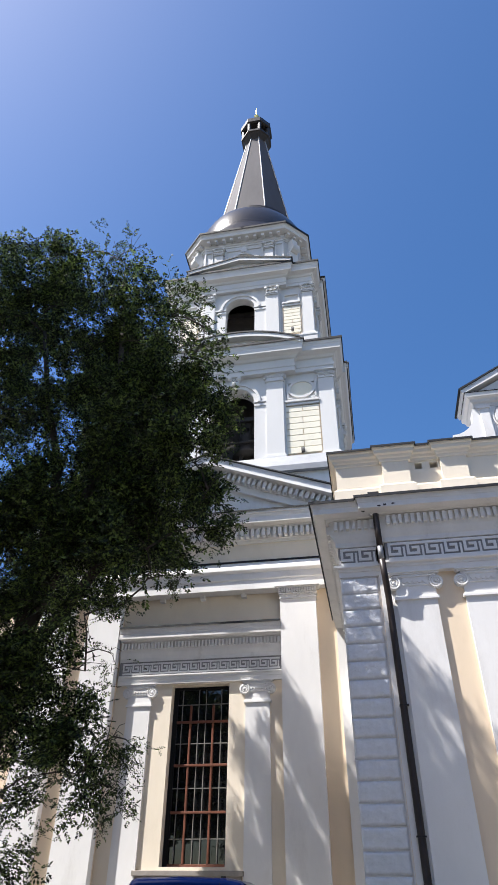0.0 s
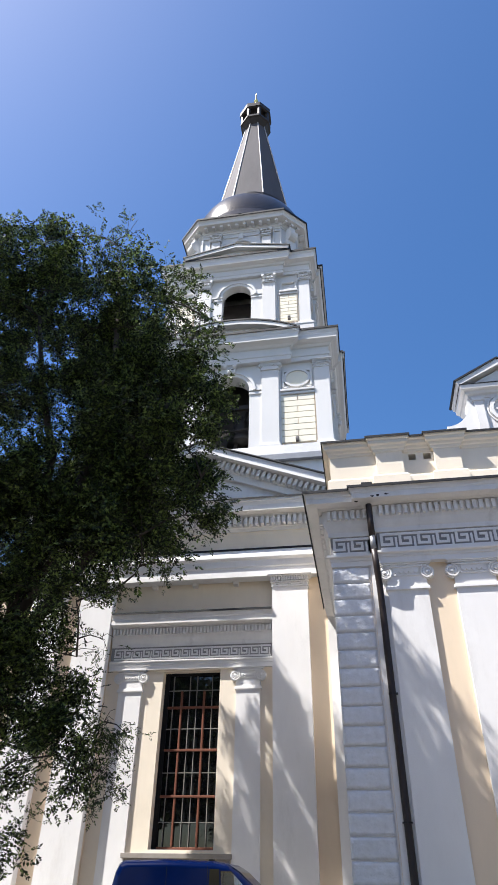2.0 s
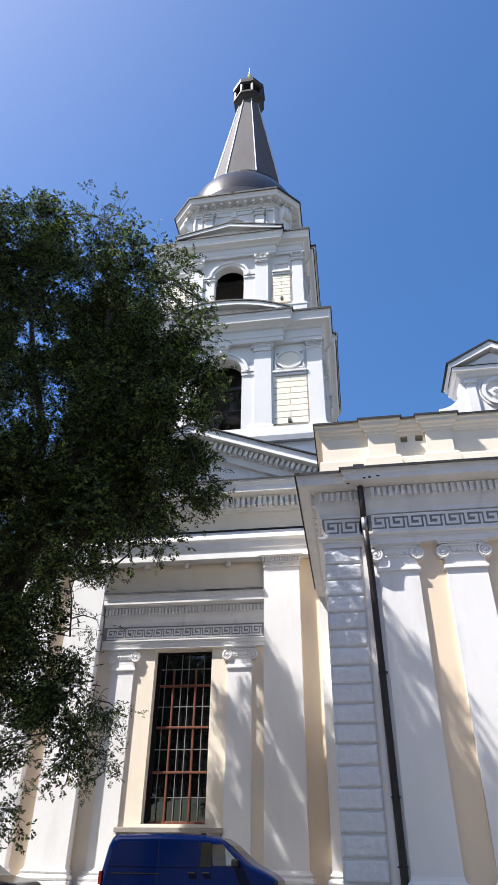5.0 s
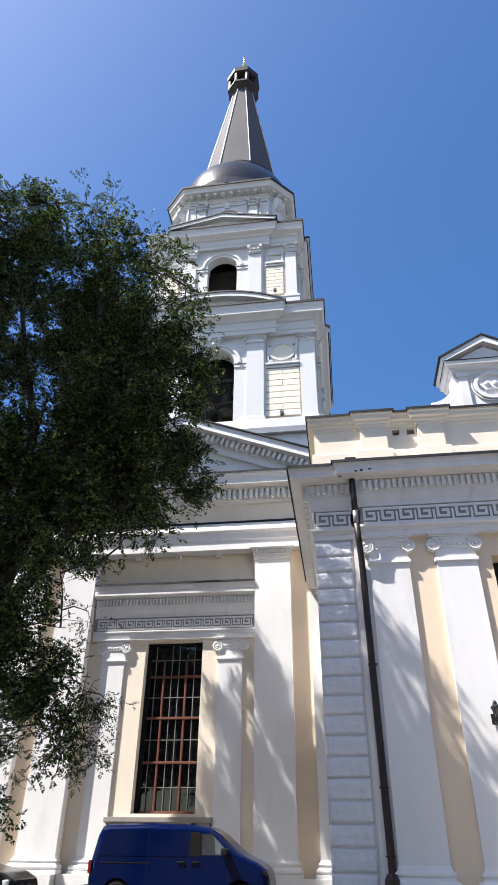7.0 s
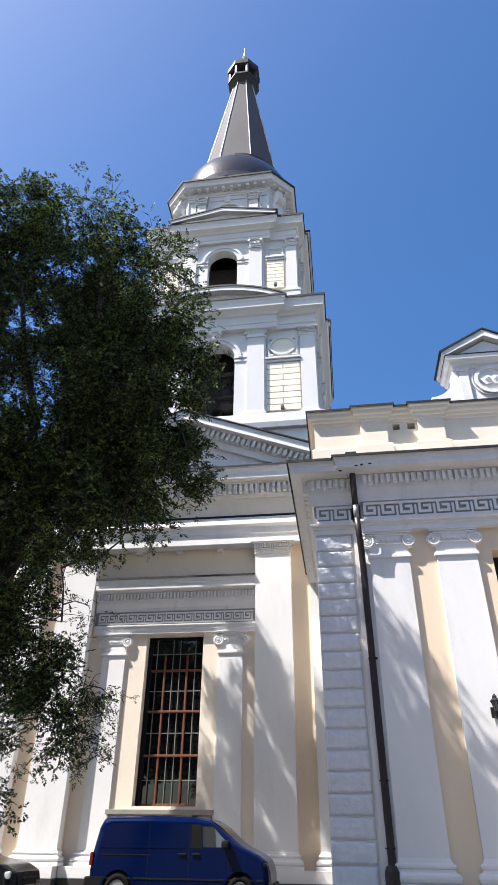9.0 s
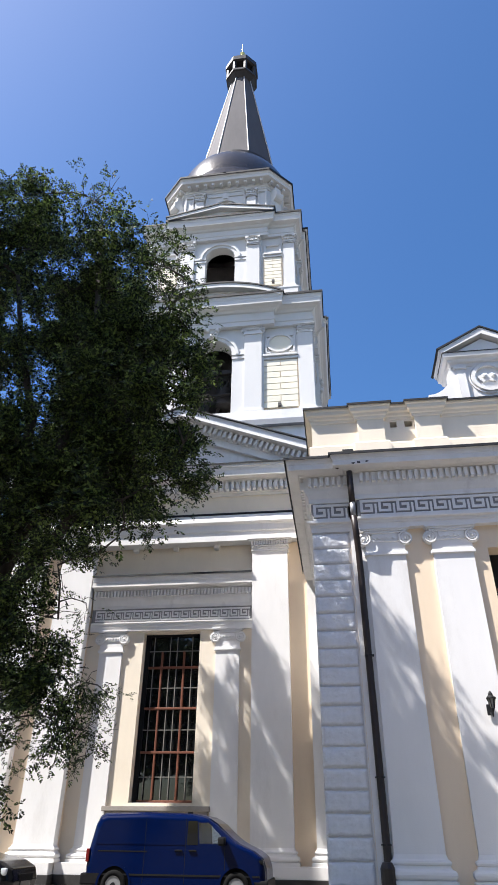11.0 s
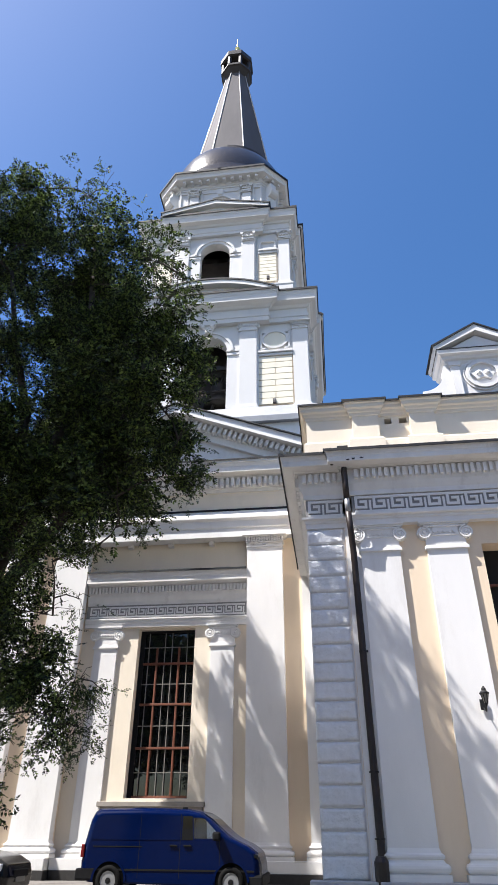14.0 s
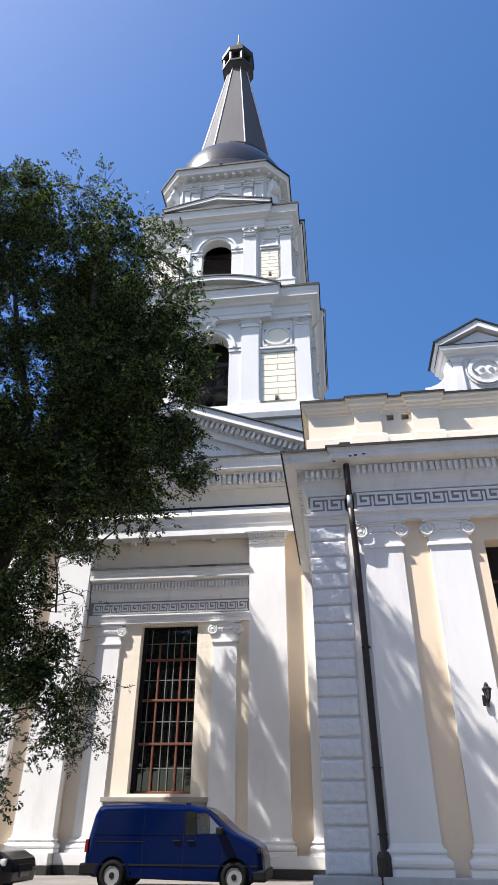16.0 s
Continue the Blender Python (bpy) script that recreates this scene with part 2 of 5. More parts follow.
def wall_with_hole(bm, x0, x1, z0, z1, y0, y1, hole, arch=0.0):
    """A wall along x with one opening (x0, x1, z0, z1), whose head rises by arch as a round arch."""
    a, b, c, d = hole
    box(bm, x0, a, y0, y1, z0, z1)
    box(bm, b, x1, y0, y1, z0, z1)
    if c > z0:
        box(bm, a, b, y0, y1, z0, c)
    if not arch:
        box(bm, a, b, y0, y1, d, z1)
        return bm
    m, r, n = (a + b) / 2, (b - a) / 2, 20
    pts = [(m - r * math.cos(math.pi * i / n), d + arch * math.sin(math.pi * i / n)) for i in range(n + 1)]
    for p, q in zip(pts, pts[1:]):
        prism(bm, [p, q, (q[0], z1), (p[0], z1)], y0, y1)
    bmesh.ops.remove_doubles(bm, verts=bm.verts, dist=0.0005)
    return bm


def arch_band(bm, cx, z, r0, r1, y0, y1, n=20, rise=1.0):
    pts = [(math.cos(math.pi * i / n), math.sin(math.pi * i / n) * rise) for i in range(n + 1)]
    for (c, s), (c2, s2) in zip(pts, pts[1:]):
        prism(bm, [(cx - r0 * c, z + r0 * s), (cx - r1 * c, z + r1 * s), (cx - r1 * c2, z + r1 * s2), (cx - r0 * c2, z + r0 * s2)], y0, y1)
    bmesh.ops.remove_doubles(bm, verts=bm.verts, dist=0.0005)
    return bm


def ionic_mesh(name, w, h, d, mat):
    """An Ionic pilaster capital round (0, 0), its wall side at y = 0, from z = 0 to h, over a shaft w wide."""
    bm = bmesh.new()
    hw = w / 2
    box(bm, -hw - 0.05, hw + 0.05, -d - 0.05, 0.02, 0.0, h * 0.10, 0.01)
    box(bm, -hw - 0.02, hw + 0.02, -d - 0.02, 0.02, h * 0.10, h * 0.15, 0.006)
    box(bm, -hw, hw, -d, 0.02, h * 0.15, h * 0.9)
    # eggs between the scrolls
    box(bm, -hw * 0.70, hw * 0.70, -d - 0.012, 0.0, h * 0.53, h * 0.86)
    box(bm, -hw * 0.66, hw * 0.66, -d - 0.03, 0.0, h * 0.50, h * 0.56, 0.01)
    row = [(hw * 0.62 * (k / 30 * 2 - 1), h * (0.66 - 0.09 * abs(math.sin(k / 30 * 5 * math.pi)))) for k in range(31)]
    prism(bm, [(-hw * 0.62, h * 0.84)] + row + [(hw * 0.62, h * 0.84)], -d - 0.05, 0.0)
    box(bm, -hw * 0.75, hw * 0.75, -d - 0.06, 0.0, h * 0.83, h * 0.89, 0.01)
    # scrolls
    for s in (-1, 1):
        cx, cz, R = s * (hw + 0.03), h * 0.60, h * 0.235
        lathe_pts = []
        n = 34
        for i in range(n + 1):
            a = math.pi / 2 + i / n * 2.3 * 2 * math.pi
            r = R * (1 - 0.80 * i / n)
            lathe_pts.append((cx + s * r * math.cos(a) , -d - 0.045, cz + r * math.sin(a)))
        tube(bm, lathe_pts, [R * 0.17 * (1 - 0.5 * i / n) for i in range(n + 1)], 6)
        bmesh.ops.create_cone(bm, cap_ends=True, segments=20, radius1=R, radius2=R, depth=d + 0.035, matrix=Matrix.Translation((cx, -(d + 0.035) / 2, cz)) @ Matrix.Rotation(math.pi / 2, 4, "X"))
        bmesh.ops.create_uvsphere(bm, u_segments=10, v_segments=6, radius=R * 0.25, matrix=Matrix.Translation((cx, -d - 0.045, cz)))
    tube(bm, [(-hw - 0.03, -d - 0.06, h * 0.60 + h * 0.235), (0, -d - 0.06, h * 0.80), (hw + 0.03, -d - 0.06, h * 0.60 + h * 0.235)], h * 0.03, 6)
    box(bm, -hw - 0.11, hw + 0.11, -d - 0.09, 0.02, h * 0.885, h * 0.94, 0.012)
    box(bm, -hw - 0.15, hw + 0.15, -d - 0.12, 0.02, h * 0.94, h, 0.012)
    return mesh_of(name, bm, mat)


def leaf_capital_mesh(name, w, h, d, mat):
    """A capital with a fluted neck and leaves, round (0, 0)."""
    bm = bmesh.new()
    hw = w / 2
    box(bm, -hw - 0.04, hw + 0.04, -d - 0.04, 0.02, 0, h * 0.1, 0.012)
    box(bm, -hw, hw, -d, 0.02, h * 0.1, h * 0.8)
    for i in range(3):
        x = -hw + w * (i + 0.5) / 3
        bmesh.ops.create_uvsphere(bm, u_segments=8, v_segments=6, radius=1, matrix=Matrix.LocRotScale((x, -d, h * 0.24), None, (w * 0.07, 0.05, h * 0.06)))
    box(bm, -hw - 0.06, hw + 0.06, -d - 0.06, 0.02, h * 0.36, h * 0.46, 0.015)
    for i in range(15):
        x = -hw - 0.06 + (w + 0.12) * (i + 0.5) / 15
        box(bm, x - w / 46, x + w / 46, -d - 0.11, 0.0, h * 0.48, h * 0.78, 0.008)
    box(bm, -hw - 0.14, hw + 0.14, -d - 0.14, 0.02, h * 0.80, h * 0.88, 0.015)
    box(bm, -hw - 0.20, hw + 0.20, -d - 0.20, 0.02, h * 0.88, h, 0.015)
    return mesh_of(name, bm, mat)


def acanthus_mesh(name, w, h, d, mat):
    """A leafy capital of the tower."""
    bm = bmesh.new()
    hw = w / 2
    box(bm, -hw, hw, -d, 0.02, 0, h * 0.9)
    box(bm, -hw - 0.05, hw + 0.05, -d - 0.05, 0.02, 0, h * 0.08, 0.01)
    for row, zz in ((0, 0.12), (1, 0.42)):
        n = 4 - row
        for i in range(n):
            x = -hw + w * (i + 0.5) / n
            prism(bm, [(x - w * 0.11, h * zz), (x + w * 0.11, h * zz), (x + w * 0.13, h * (zz + 0.2)), (x, h * (zz + 0.34)), (x - w * 0.13, h * (zz + 0.2))], -d - 0.08 - 0.05 * row, 0)
            bmesh.ops.create_uvsphere(bm, u_segments=8, v_segments=5, radius=1, matrix=Matrix.LocRotScale((x, -d - 0.11 - 0.05 * row, h * (zz + 0.28)), None, (w * 0.09, 0.09, h * 0.05)))
    for s in (-1, 1):
        bmesh.ops.create_cone(bm, cap_ends=True, segments=12, radius1=h * 0.13, radius2=h * 0.13, depth=d + 0.2, matrix=Matrix.Translation((s * hw, -(d + 0.2) / 2, h * 0.76)) @ Matrix.Rotation(math.pi / 2, 4, "X"))
    box(bm, -hw - 0.16, hw + 0.16, -d - 0.18, 0.02, h * 0.9, h, 0.02)
    return mesh_of(name, bm, mat)


def pilaster(parent, x0, x1, yf, yb, z0, z1, cap, cap_h, mat=WHITE, base=0.55, label="", taper=0.02):
    """A flat pilaster with a moulded base; its capital is a part of it. z1 is the underside of the capital."""
    bm = bmesh.new()
    d = yb - yf
    a = [bm.verts.new(v) for v in ((x0, yf, z0 + base * 0.9), (x1, yf, z0 + base * 0.9), (x1, yb, z0 + base * 0.9), (x0, yb, z0 + base * 0.9))]
    b = [bm.verts.new(v) for v in ((x0 + taper, yf, z1), (x1 - taper, yf, z1), (x1 - taper, yb, z1), (x0 + taper, yb, z1))]
    for i in range(4):
        bm.faces.new((a[i], a[(i + 1) % 4], b[(i + 1) % 4], b[i]))
    bm.faces.new(b)
    bm.faces.new(list(reversed(a)))
    ob = part("pilaster", bm, mat, parent, label)
    prof = [(-0.04, z0), (0.17, z0), (0.17, z0 + base * 0.22), (0.12, z0 + base * 0.24)]
    for i in range(7):
        t = math.pi * (i / 6 - 0.5)
        prof.append((0.10 + 0.07 * math.cos(t), z0 + base * (0.41 + 0.16 * math.sin(t))))
    prof += [(0.08, z0 + base * 0.60), (0.055, z0 + base * 0.68)]
    for i in range(5):
        t = math.pi * (i / 4 - 0.5)
        prof.append((0.05 + 0.04 * math.cos(t), z0 + base * (0.78 + 0.09 * math.sin(t))))
    prof += [(0.03, z0 + base * 0.9), (0.0, z0 + base * 1.05), (-0.04, z0 + base * 1.05)]
    part("base", sweepm([(x0, yb), (x0, yf), (x1, yf), (x1, yb)], prof), mat, ob)
    piece("capital", cap, ob, Matrix.Translation(((x0 + x1) / 2, yb, z1)))
    return ob


def entablature(parent, path, z, s=1.0, mat=WHITE, out=0.72, caps=True):
    """Architrave, frieze band, cornice and the dark flashing along a plan path whose line is the frieze. z: the heights of
    architrave foot, frieze foot, frieze head, dentil foot, dentil head, corona head."""
    a0, f0, f1, d0, d1, c1 = z
    part("architrave", sweepm(path, [(-0.4, a0), (0.02, a0), (0.02, a0 + (f0 - a0) * 0.45), (0.05, a0 + (f0 - a0) * 0.48), (0.05, f0 - 0.08 * s), (0.13 * s, f0 - 0.06 * s), (0.13 * s, f0), (-0.4, f0)]), mat, parent)
    part("frieze", sweepm(path, [(-0.4, f0), (0.0, f0), (0.0, f1), (-0.4, f1)]), GREY_PAINT, parent, "grey painted frieze behind the Greek key")
    bed = [(-0.4, f1), (0.06 * s, f1), (0.06 * s, f1 + (d0 - f1) * 0.3), (0.16 * s, d0 - (d0 - f1) * 0.25), (0.18 * s, d0), (0.18 * s, d1), (0.27 * s, d1), (0.30 * s, d1 + 0.05 * s), (0.34 * s, d1 + 0.06 * s)]
    h = c1 - d1
    top = [(out * 0.86, d1 + h * 0.20), (out * 0.86, d1 + h * 0.16), (out * 0.90, d1 + h * 0.16), (out * 0.90, d1 + h * 0.55), (out * 0.93, d1 + h * 0.60), (out * 0.95, d1 + h * 0.72), (out * 0.99, d1 + h * 0.88), (out, d1 + h * 0.90), (out, c1), (-0.4, c1 + 0.12)]
    part("cornice", sweepm(path, bed + top), GRIMY, parent, "weathered white cornice")
    part("flashing", sweepm(path, [(-0.38, c1 + 0.126), (out + 0.03, c1 + 0.006), (out + 0.03, c1 - 0.05), (out + 0.045, c1 - 0.05), (out + 0.045, c1 + 0.03), (-0.38, c1 + 0.15)]), FLASHING, parent)


def dentils(parent, x0, x1, y, z0, z1, pitch, mesh_cache, along="x", depth=0.1):
    """A row of dentils, proud of a band at y (or at x, along y)."""
    key = (round(z1 - z0, 3), pitch, along, depth)
    if key not in mesh_cache:
        w = pitch * 0.58
        me = mesh_of("dentil", boxm(-w / 2, w / 2, -depth, 0.01, 0, z1 - z0, 0.006) if along == "x" else boxm(-depth, 0.01, -w / 2, w / 2, 0, z1 - z0, 0.006), WHITE)
        mesh_cache[key] = me
    n = int((x1 - x0) / pitch)
    off = (x1 - x0 - n * pitch) / 2
    for i in range(n):
        p = x0 + off + (i + 0.5) * pitch
        piece("dentil", mesh_cache[key], parent, Matrix.Translation((p, y, z0) if along == "x" else (y, p, z0)))


def meander_mesh(w, h, t, d):
    """One unit of a Greek key: raised bars on a sunk ground."""
    bm = bmesh.new()
    u, g = h / 9.0, w / 9.0
    for a, b, c, e in ((0, 9, 7.7, 9), (0, 9, 0, 1.3), (0, 1.35, 2.3, 7.7), (1.35, 6.2, 2.3, 3.6), (4.9, 6.2, 3.6, 6.6), (2.5, 4.9, 5.3, 6.6), (7.15, 8.15, 1.3, 6.6)):
        box(bm, a * g, b * g, -d, 0.004, c * u, e * u)
    bmesh.ops.remove_doubles(bm, verts=bm.verts, dist=0.0005)
    return mesh_of("meander", bm, WHITE)


DENTIL_MESHES = {}

# ---- ground ----
bm = bmesh.new()
bmesh.ops.create_grid(bm, x_segments=60, y_segments=60, size=900)
ground = tagged(new("ground", mesh_of("ground", bm, material("dark_worn_asphalt", (0.152, 0.142, 0.132), 0.9, vary=0.25, scale=0.5, grain=9, bump=0.5, stain=(0.14, 0.13, 0.115), stain_amount=0.5))), "dark worn asphalt round the church", "ground", kind="structure")
tagged(new("pavement", mesh_of("pavement", boxm(-30, -0.8, 17.4, 24.1, -0.1, 0.012), material("pale_dusty_paving", (0.16, 0.147, 0.135), 0.9, vary=0.25, scale=0.8, grain=9, bump=0.5, stain=(0.16, 0.14, 0.12), stain_amount=0.6))), "pale dusty stone paving before the church front", "pavement", kind="structure")

# ---- side wing with coupled Ionic pilasters ----
wing = thing("church_wing", (6.0, 20.0, 0), "projecting church wing with white Ionic pilasters on cream walls", "church wing")
ZE = (8.50, 8.80, 9.36, 9.80, 10.10, 10.50)
WX = -0.46
bm = bmesh.new()
wall_with_hole(bm, 0.56, 14.0, 0.0, 10.3, 15.95, 16.6, (4.05, 6.45, 2.3, 7.88))
part("wall", bm, CREAM, wing, "cream plastered front wall")
part("wall", boxm(WX, 0.56, 16.0, 16.6, 0, 10.3), WHITE, wing, "white corner wall")
part("wall", boxm(0.564, 0.955, 15.93, 15.96, 0.6, 8.5), WHITE, wing, "white strip behind the downpipe")
part("wall", boxm(WX, 0.2, 16.6, 24.9, 0, 10.3), WHITE, wing, "white side wall")
part("wall", boxm(13.4, 14.0, 16.6, 34, 0, 10.3), CREAM, wing)
part("roof", boxm(WX - 0.2, 14.2, 16.2, 34, 10.3, 10.48), ROOF, wing, "grey sheet metal roof")
# dark tall window: a near-black sheet stands in for the shaded inside
win = part("window", boxm(4.05, 6.45, 16.50, 16.55, 2.3, 7.88), DARK, wing, "tall window, a near-black sheet for its shaded inside")
for x in (4.85, 5.65):
    part("bar", boxm(x - 0.03, x + 0.03, 16.38, 16.45, 2.3, 7.88), WOOD, win)
for z in (3.9, 5.4, 6.9):
    part("bar", boxm(4.05, 6.45, 16.38, 16.45, z - 0.03, z + 0.03), WOOD, win)
WPATH = [(WX, 24.4), (WX, 15.95), (0.80, 15.95), (0.80, 15.78), (14.0, 15.78)]
entablature(wing, WPATH, ZE, 1.0, WHITE, 0.65)
ION_R = ionic_mesh("capital", 1.02, 0.76, 0.105, WHITE)
for x0 in (0.92, 2.63, 7.6, 9.4):
    pilaster(wing, x0, x0 + 1.05, 15.855, 15.96, 0.62, 7.74, ION_R, 0.76)
part("plinth", boxm(0.70, 13.9, 15.55, 16.0, 0, 0.62, 0.02), GREY_PLINTH, wing, "worn grey stone plinth")
part("plinth", boxm(WX - 0.25, 0.66, 15.5, 16.0, 0, 0.62, 0.02), GREY_PLINTH, wing)
# quoin stones
random.seed(3)
def quoin_mesh(i, w, h):
    bm = bmesh.new()
    nx, nz = 22, 11
    vs = {}
    for a in range(nx + 1):
        for b in range(nz + 1):
            u, v = a / nx, b / nz
            edge = min(u, 1 - u) * w / 0.03, min(v, 1 - v) * h / 0.03
            k = min(1, edge[0], edge[1])
            n = noise.noise(Vector((u * 2.6 + i * 7.3, v * 1.7, i * 3.1))) + 0.7 * noise.noise(Vector((u * 8 + v * 5 + i, v * 7 - u * 3, i * 1.7)))
            ridge = 1 - 2 * abs(noise.noise(Vector((u * 5 + v * 4 + i * 2.3, v * 6 - u * 2, i * 5.9))))
            vs[a, b] = bm.verts.new((u * w, -0.02 - k * (0.045 + 0.020 * n + 0.016 * ridge), v * h))
    for a in range(nx):
        for b in range(nz):
            bm.faces.new((vs[a, b], vs[a + 1, b], vs[a + 1, b + 1], vs[a, b + 1]))
    rim = [vs[a, 0] for a in range(nx + 1)] + [vs[nx, b] for b in range(1, nz + 1)] + [vs[a, nz] for a in range(nx - 1, -1, -1)] + [vs[0, b] for b in range(nz - 1, 0, -1)]
    back = [bm.verts.new((v.co.x, 0.06, v.co.z)) for v in rim]
    for k in range(len(rim)):
        j = (k + 1) % len(rim)
        bm.faces.new((rim[j], rim[k], back[k], back[j]))
    return mesh_of("quoin_stone", bm, STONE_WHITE, True)
QH = 0.437
QUOINS = [quoin_mesh(i, 0.98, QH - 0.022) for i in range(6)]
for i in range(18):
    z = 0.62 + i * QH
    if z + QH > 8.52:
        break
    piece("quoin_stone", QUOINS[i % 6], wing, Matrix.Translation((WX, 16.0, z)))
# dentils and Greek key
dentils(wing, 0.86, 9.0, 15.60, 9.80, 10.06, 0.165, DENTIL_MESHES, depth=0.11)
dentils(wing, WX - 0.1, 0.62, 15.77, 9.80, 10.06, 0.165, DENTIL_MESHES, depth=0.11)
dentils(wing, 15.8, 24.2, WX - 0.18, 9.80, 10.06, 0.165, DENTIL_MESHES, "y")
KEY_R = meander_mesh(0.49, 0.50, 0.07, 0.035)
for i in range(16):
    piece("meander", KEY_R, wing, Matrix.Translation((0.88 + 0.49 * i, 15.78, 8.83)))
for i in range(2):
    piece("meander", KEY_R, wing, Matrix.Translation((WX + 0.06 + 0.49 * i, 15.95, 8.83)))

# broken plaster and holes at the cornice corner
random.seed(8)
for cx, cy, cz, r in ((0.78, 15.195, 10.20, 0.05), (0.92, 15.195, 10.22, 0.06), (1.15, 15.195, 10.24, 0.045), (0.34, 15.365, 10.18, 0.06), (0.50, 15.365, 10.20, 0.05)):
    pts = [(cx + r * random.uniform(0.6, 1.6) * math.cos(a), cz + r * random.uniform(0.3, 0.7) * math.sin(a)) for a in [i * math.pi / 4 for i in range(8)]]
    part("plaster_chip", prism(bmesh.new(), pts, cy - 0.006, cy + 0.03), PIPE, wing, "dark spot of broken plaster")

# ---- attic over the wing ----
attic = thing("attic", (6.0, 18.0, 10.5), "cream attic storey with flat pilaster strips and small vents", "attic")
AY = 17.35
AP = [(1.08, 2.0), (2.90, 3.78), (7.3, 8.2), (9.2, 10.1)]
bm = bmesh.new()
wall_with_hole(bm, -0.36, 2.5, 10.5, 13.0, AY, AY + 0.5, (2.16, 2.38, 12.66, 12.88))
wall_with_hole(bm, 2.5, 13.5, 10.5, 13.0, AY, AY + 0.5, (2.62, 2.86, 12.66, 12.88))
part("wall", bm, PALE_CREAM, attic)
part("wall", boxm(-0.36, 0.1, AY + 0.5, 26, 10.5, 13.0), PALE_CREAM, attic)
# one dark sheet paints the shade in both vents
part("vent", boxm(2.1, 2.9, AY + 0.4, AY + 0.46, 12.6, 12.95), DARK, attic, "near-black sheet for the shade in two small vent holes")
apath = [(-0.36, 26), (-0.36, AY)]
for a, b in AP:
    apath += [(a, AY), (a, AY - 0.14), (b, AY - 0.14), (b, AY)]
    part("pilaster_strip", boxm(a + 0.04, b - 0.04, AY - 0.14, AY + 0.02, 10.5, 12.95), PALE_CREAM, attic)
apath.append((13.5, AY))
part("plinth", sweepm(apath, [(-0.2, 10.5), (0.10, 10.5), (0.10, 12.02), (0.03, 12.10), (-0.2, 12.10)]), PALE_CREAM, attic)
part("cornice", sweepm(apath, [(-0.3, 12.95), (0.03, 12.95), (0.04, 13.05), (0.08, 13.08), (0.10, 13.16), (0.16, 13.2), (0.17, 13.32), (0.21, 13.36), (0.22, 13.44), (-0.3, 13.5)]), PALE_CREAM, attic)
part("flashing", sweepm(apath, [(-0.3, 13.51), (0.24, 13.446), (0.24, 13.40), (0.255, 13.40), (0.255, 13.475), (-0.3, 13.54)]), FLASHING, attic)
part("roof", boxm(-0.4, 13.5, AY + 0.3, 26, 13.3, 13.5), ROOF, attic)

# ---- gabled dormer on the attic ----
dormer = thing("gable_dormer", (5.52, 17.6, 13.5), "white pedimented dormer with scroll brackets and a round medallion", "dormer")
DX, DY = 5.52, 17.28
part("wall", boxm(DX - 1.05, DX + 1.05, DY, DY + 1.2, 13.45, 15.0), WHITE, dormer)
for s in (-1, 1):
    x = DX + s * 0.86
    part("pilaster", boxm(x - 0.15, x + 0.15, DY - 0.08, DY + 0.02, 13.5, 14.78, 0.01), WHITE, dormer)
    part("capital", boxm(x - 0.20, x + 0.20, DY - 0.12, DY + 0.02, 14.70, 14.84, 0.02), WHITE, dormer)
    pts = [(DX + s * 1.0, 14.78), (DX + s * 1.0, 13.45), (DX + s * 2.0, 13.45), (DX + s * 2.0, 13.76)]
    for i in range(11):
        t = i / 10 * math.pi / 2
        pts.append((DX + s * (2.0 - 0.74 * math.sin(t)), 13.78 + 0.72 * (1 - math.cos(t))))
    pts += [(DX + s * 1.27, 14.6), (DX + s * 1.20, 14.78)]
    part("scroll_bracket", prism(bmesh.new(), pts, DY - 0.02, DY + 0.3), WHITE, dormer)
dp = [(DX - 1.1, DY + 1.2), (DX - 1.1, DY), (DX + 1.1, DY), (DX + 1.1, DY + 1.2)]
part("cornice", sweepm(dp, [(-0.5, 14.84), (0.03, 14.84), (0.06, 14.93), (0.13, 14.97), (0.16, 15.06), (0.26, 15.11), (0.28, 15.26), (-0.5, 15.26)]), WHITE, dormer)
part("tympanum", prism(bmesh.new(), [(DX - 1.2, 15.264), (DX + 1.2, 15.264), (DX, 15.92)], DY - 0.1, DY + 1.0), WHITE, dormer)
for s in (-1, 1):
    part("raking_cornice", prism(bmesh.new(), [(DX + s * 1.42, 15.26), (DX, 16.02), (DX, 16.28), (DX + s * 1.48, 15.42)], DY - 0.28, DY + 1.2), WHITE, dormer)
    part("flashing", prism(bmesh.new(), [(DX + s * 1.50, 15.41), (DX, 16.285), (DX, 16.345), (DX + s * 1.55, 15.46)], DY - 0.32, DY + 1.3), FLASHING, dormer)
part("flashing", sweepm([(DX - 1.1, DY + 0.9), (DX - 1.1, DY), (DX + 1.1, DY), (DX + 1.1, DY + 0.9)], [(0.1, 15.264), (0.30, 15.264), (0.30, 15.29), (0.1, 15.29)]), FLASHING, dormer)
n = 28
ring = bmesh.new()
for r0, r1, d in ((0.44, 0.56, 0.10), (0.60, 0.64, 0.05)):
    for i in range(n):
        a, b = 2 * math.pi * i / n, 2 * math.pi * (i + 1) / n
        prism(ring, [(DX + r0 * math.cos(a), 14.32 + r0 * math.sin(a)), (DX + r1 * math.cos(a), 14.32 + r1 * math.sin(a)), (DX + r1 * math.cos(b), 14.32 + r1 * math.sin(b)), (DX + r0 * math.cos(b), 14.32 + r0 * math.sin(b))], DY - d, DY + 0.02)
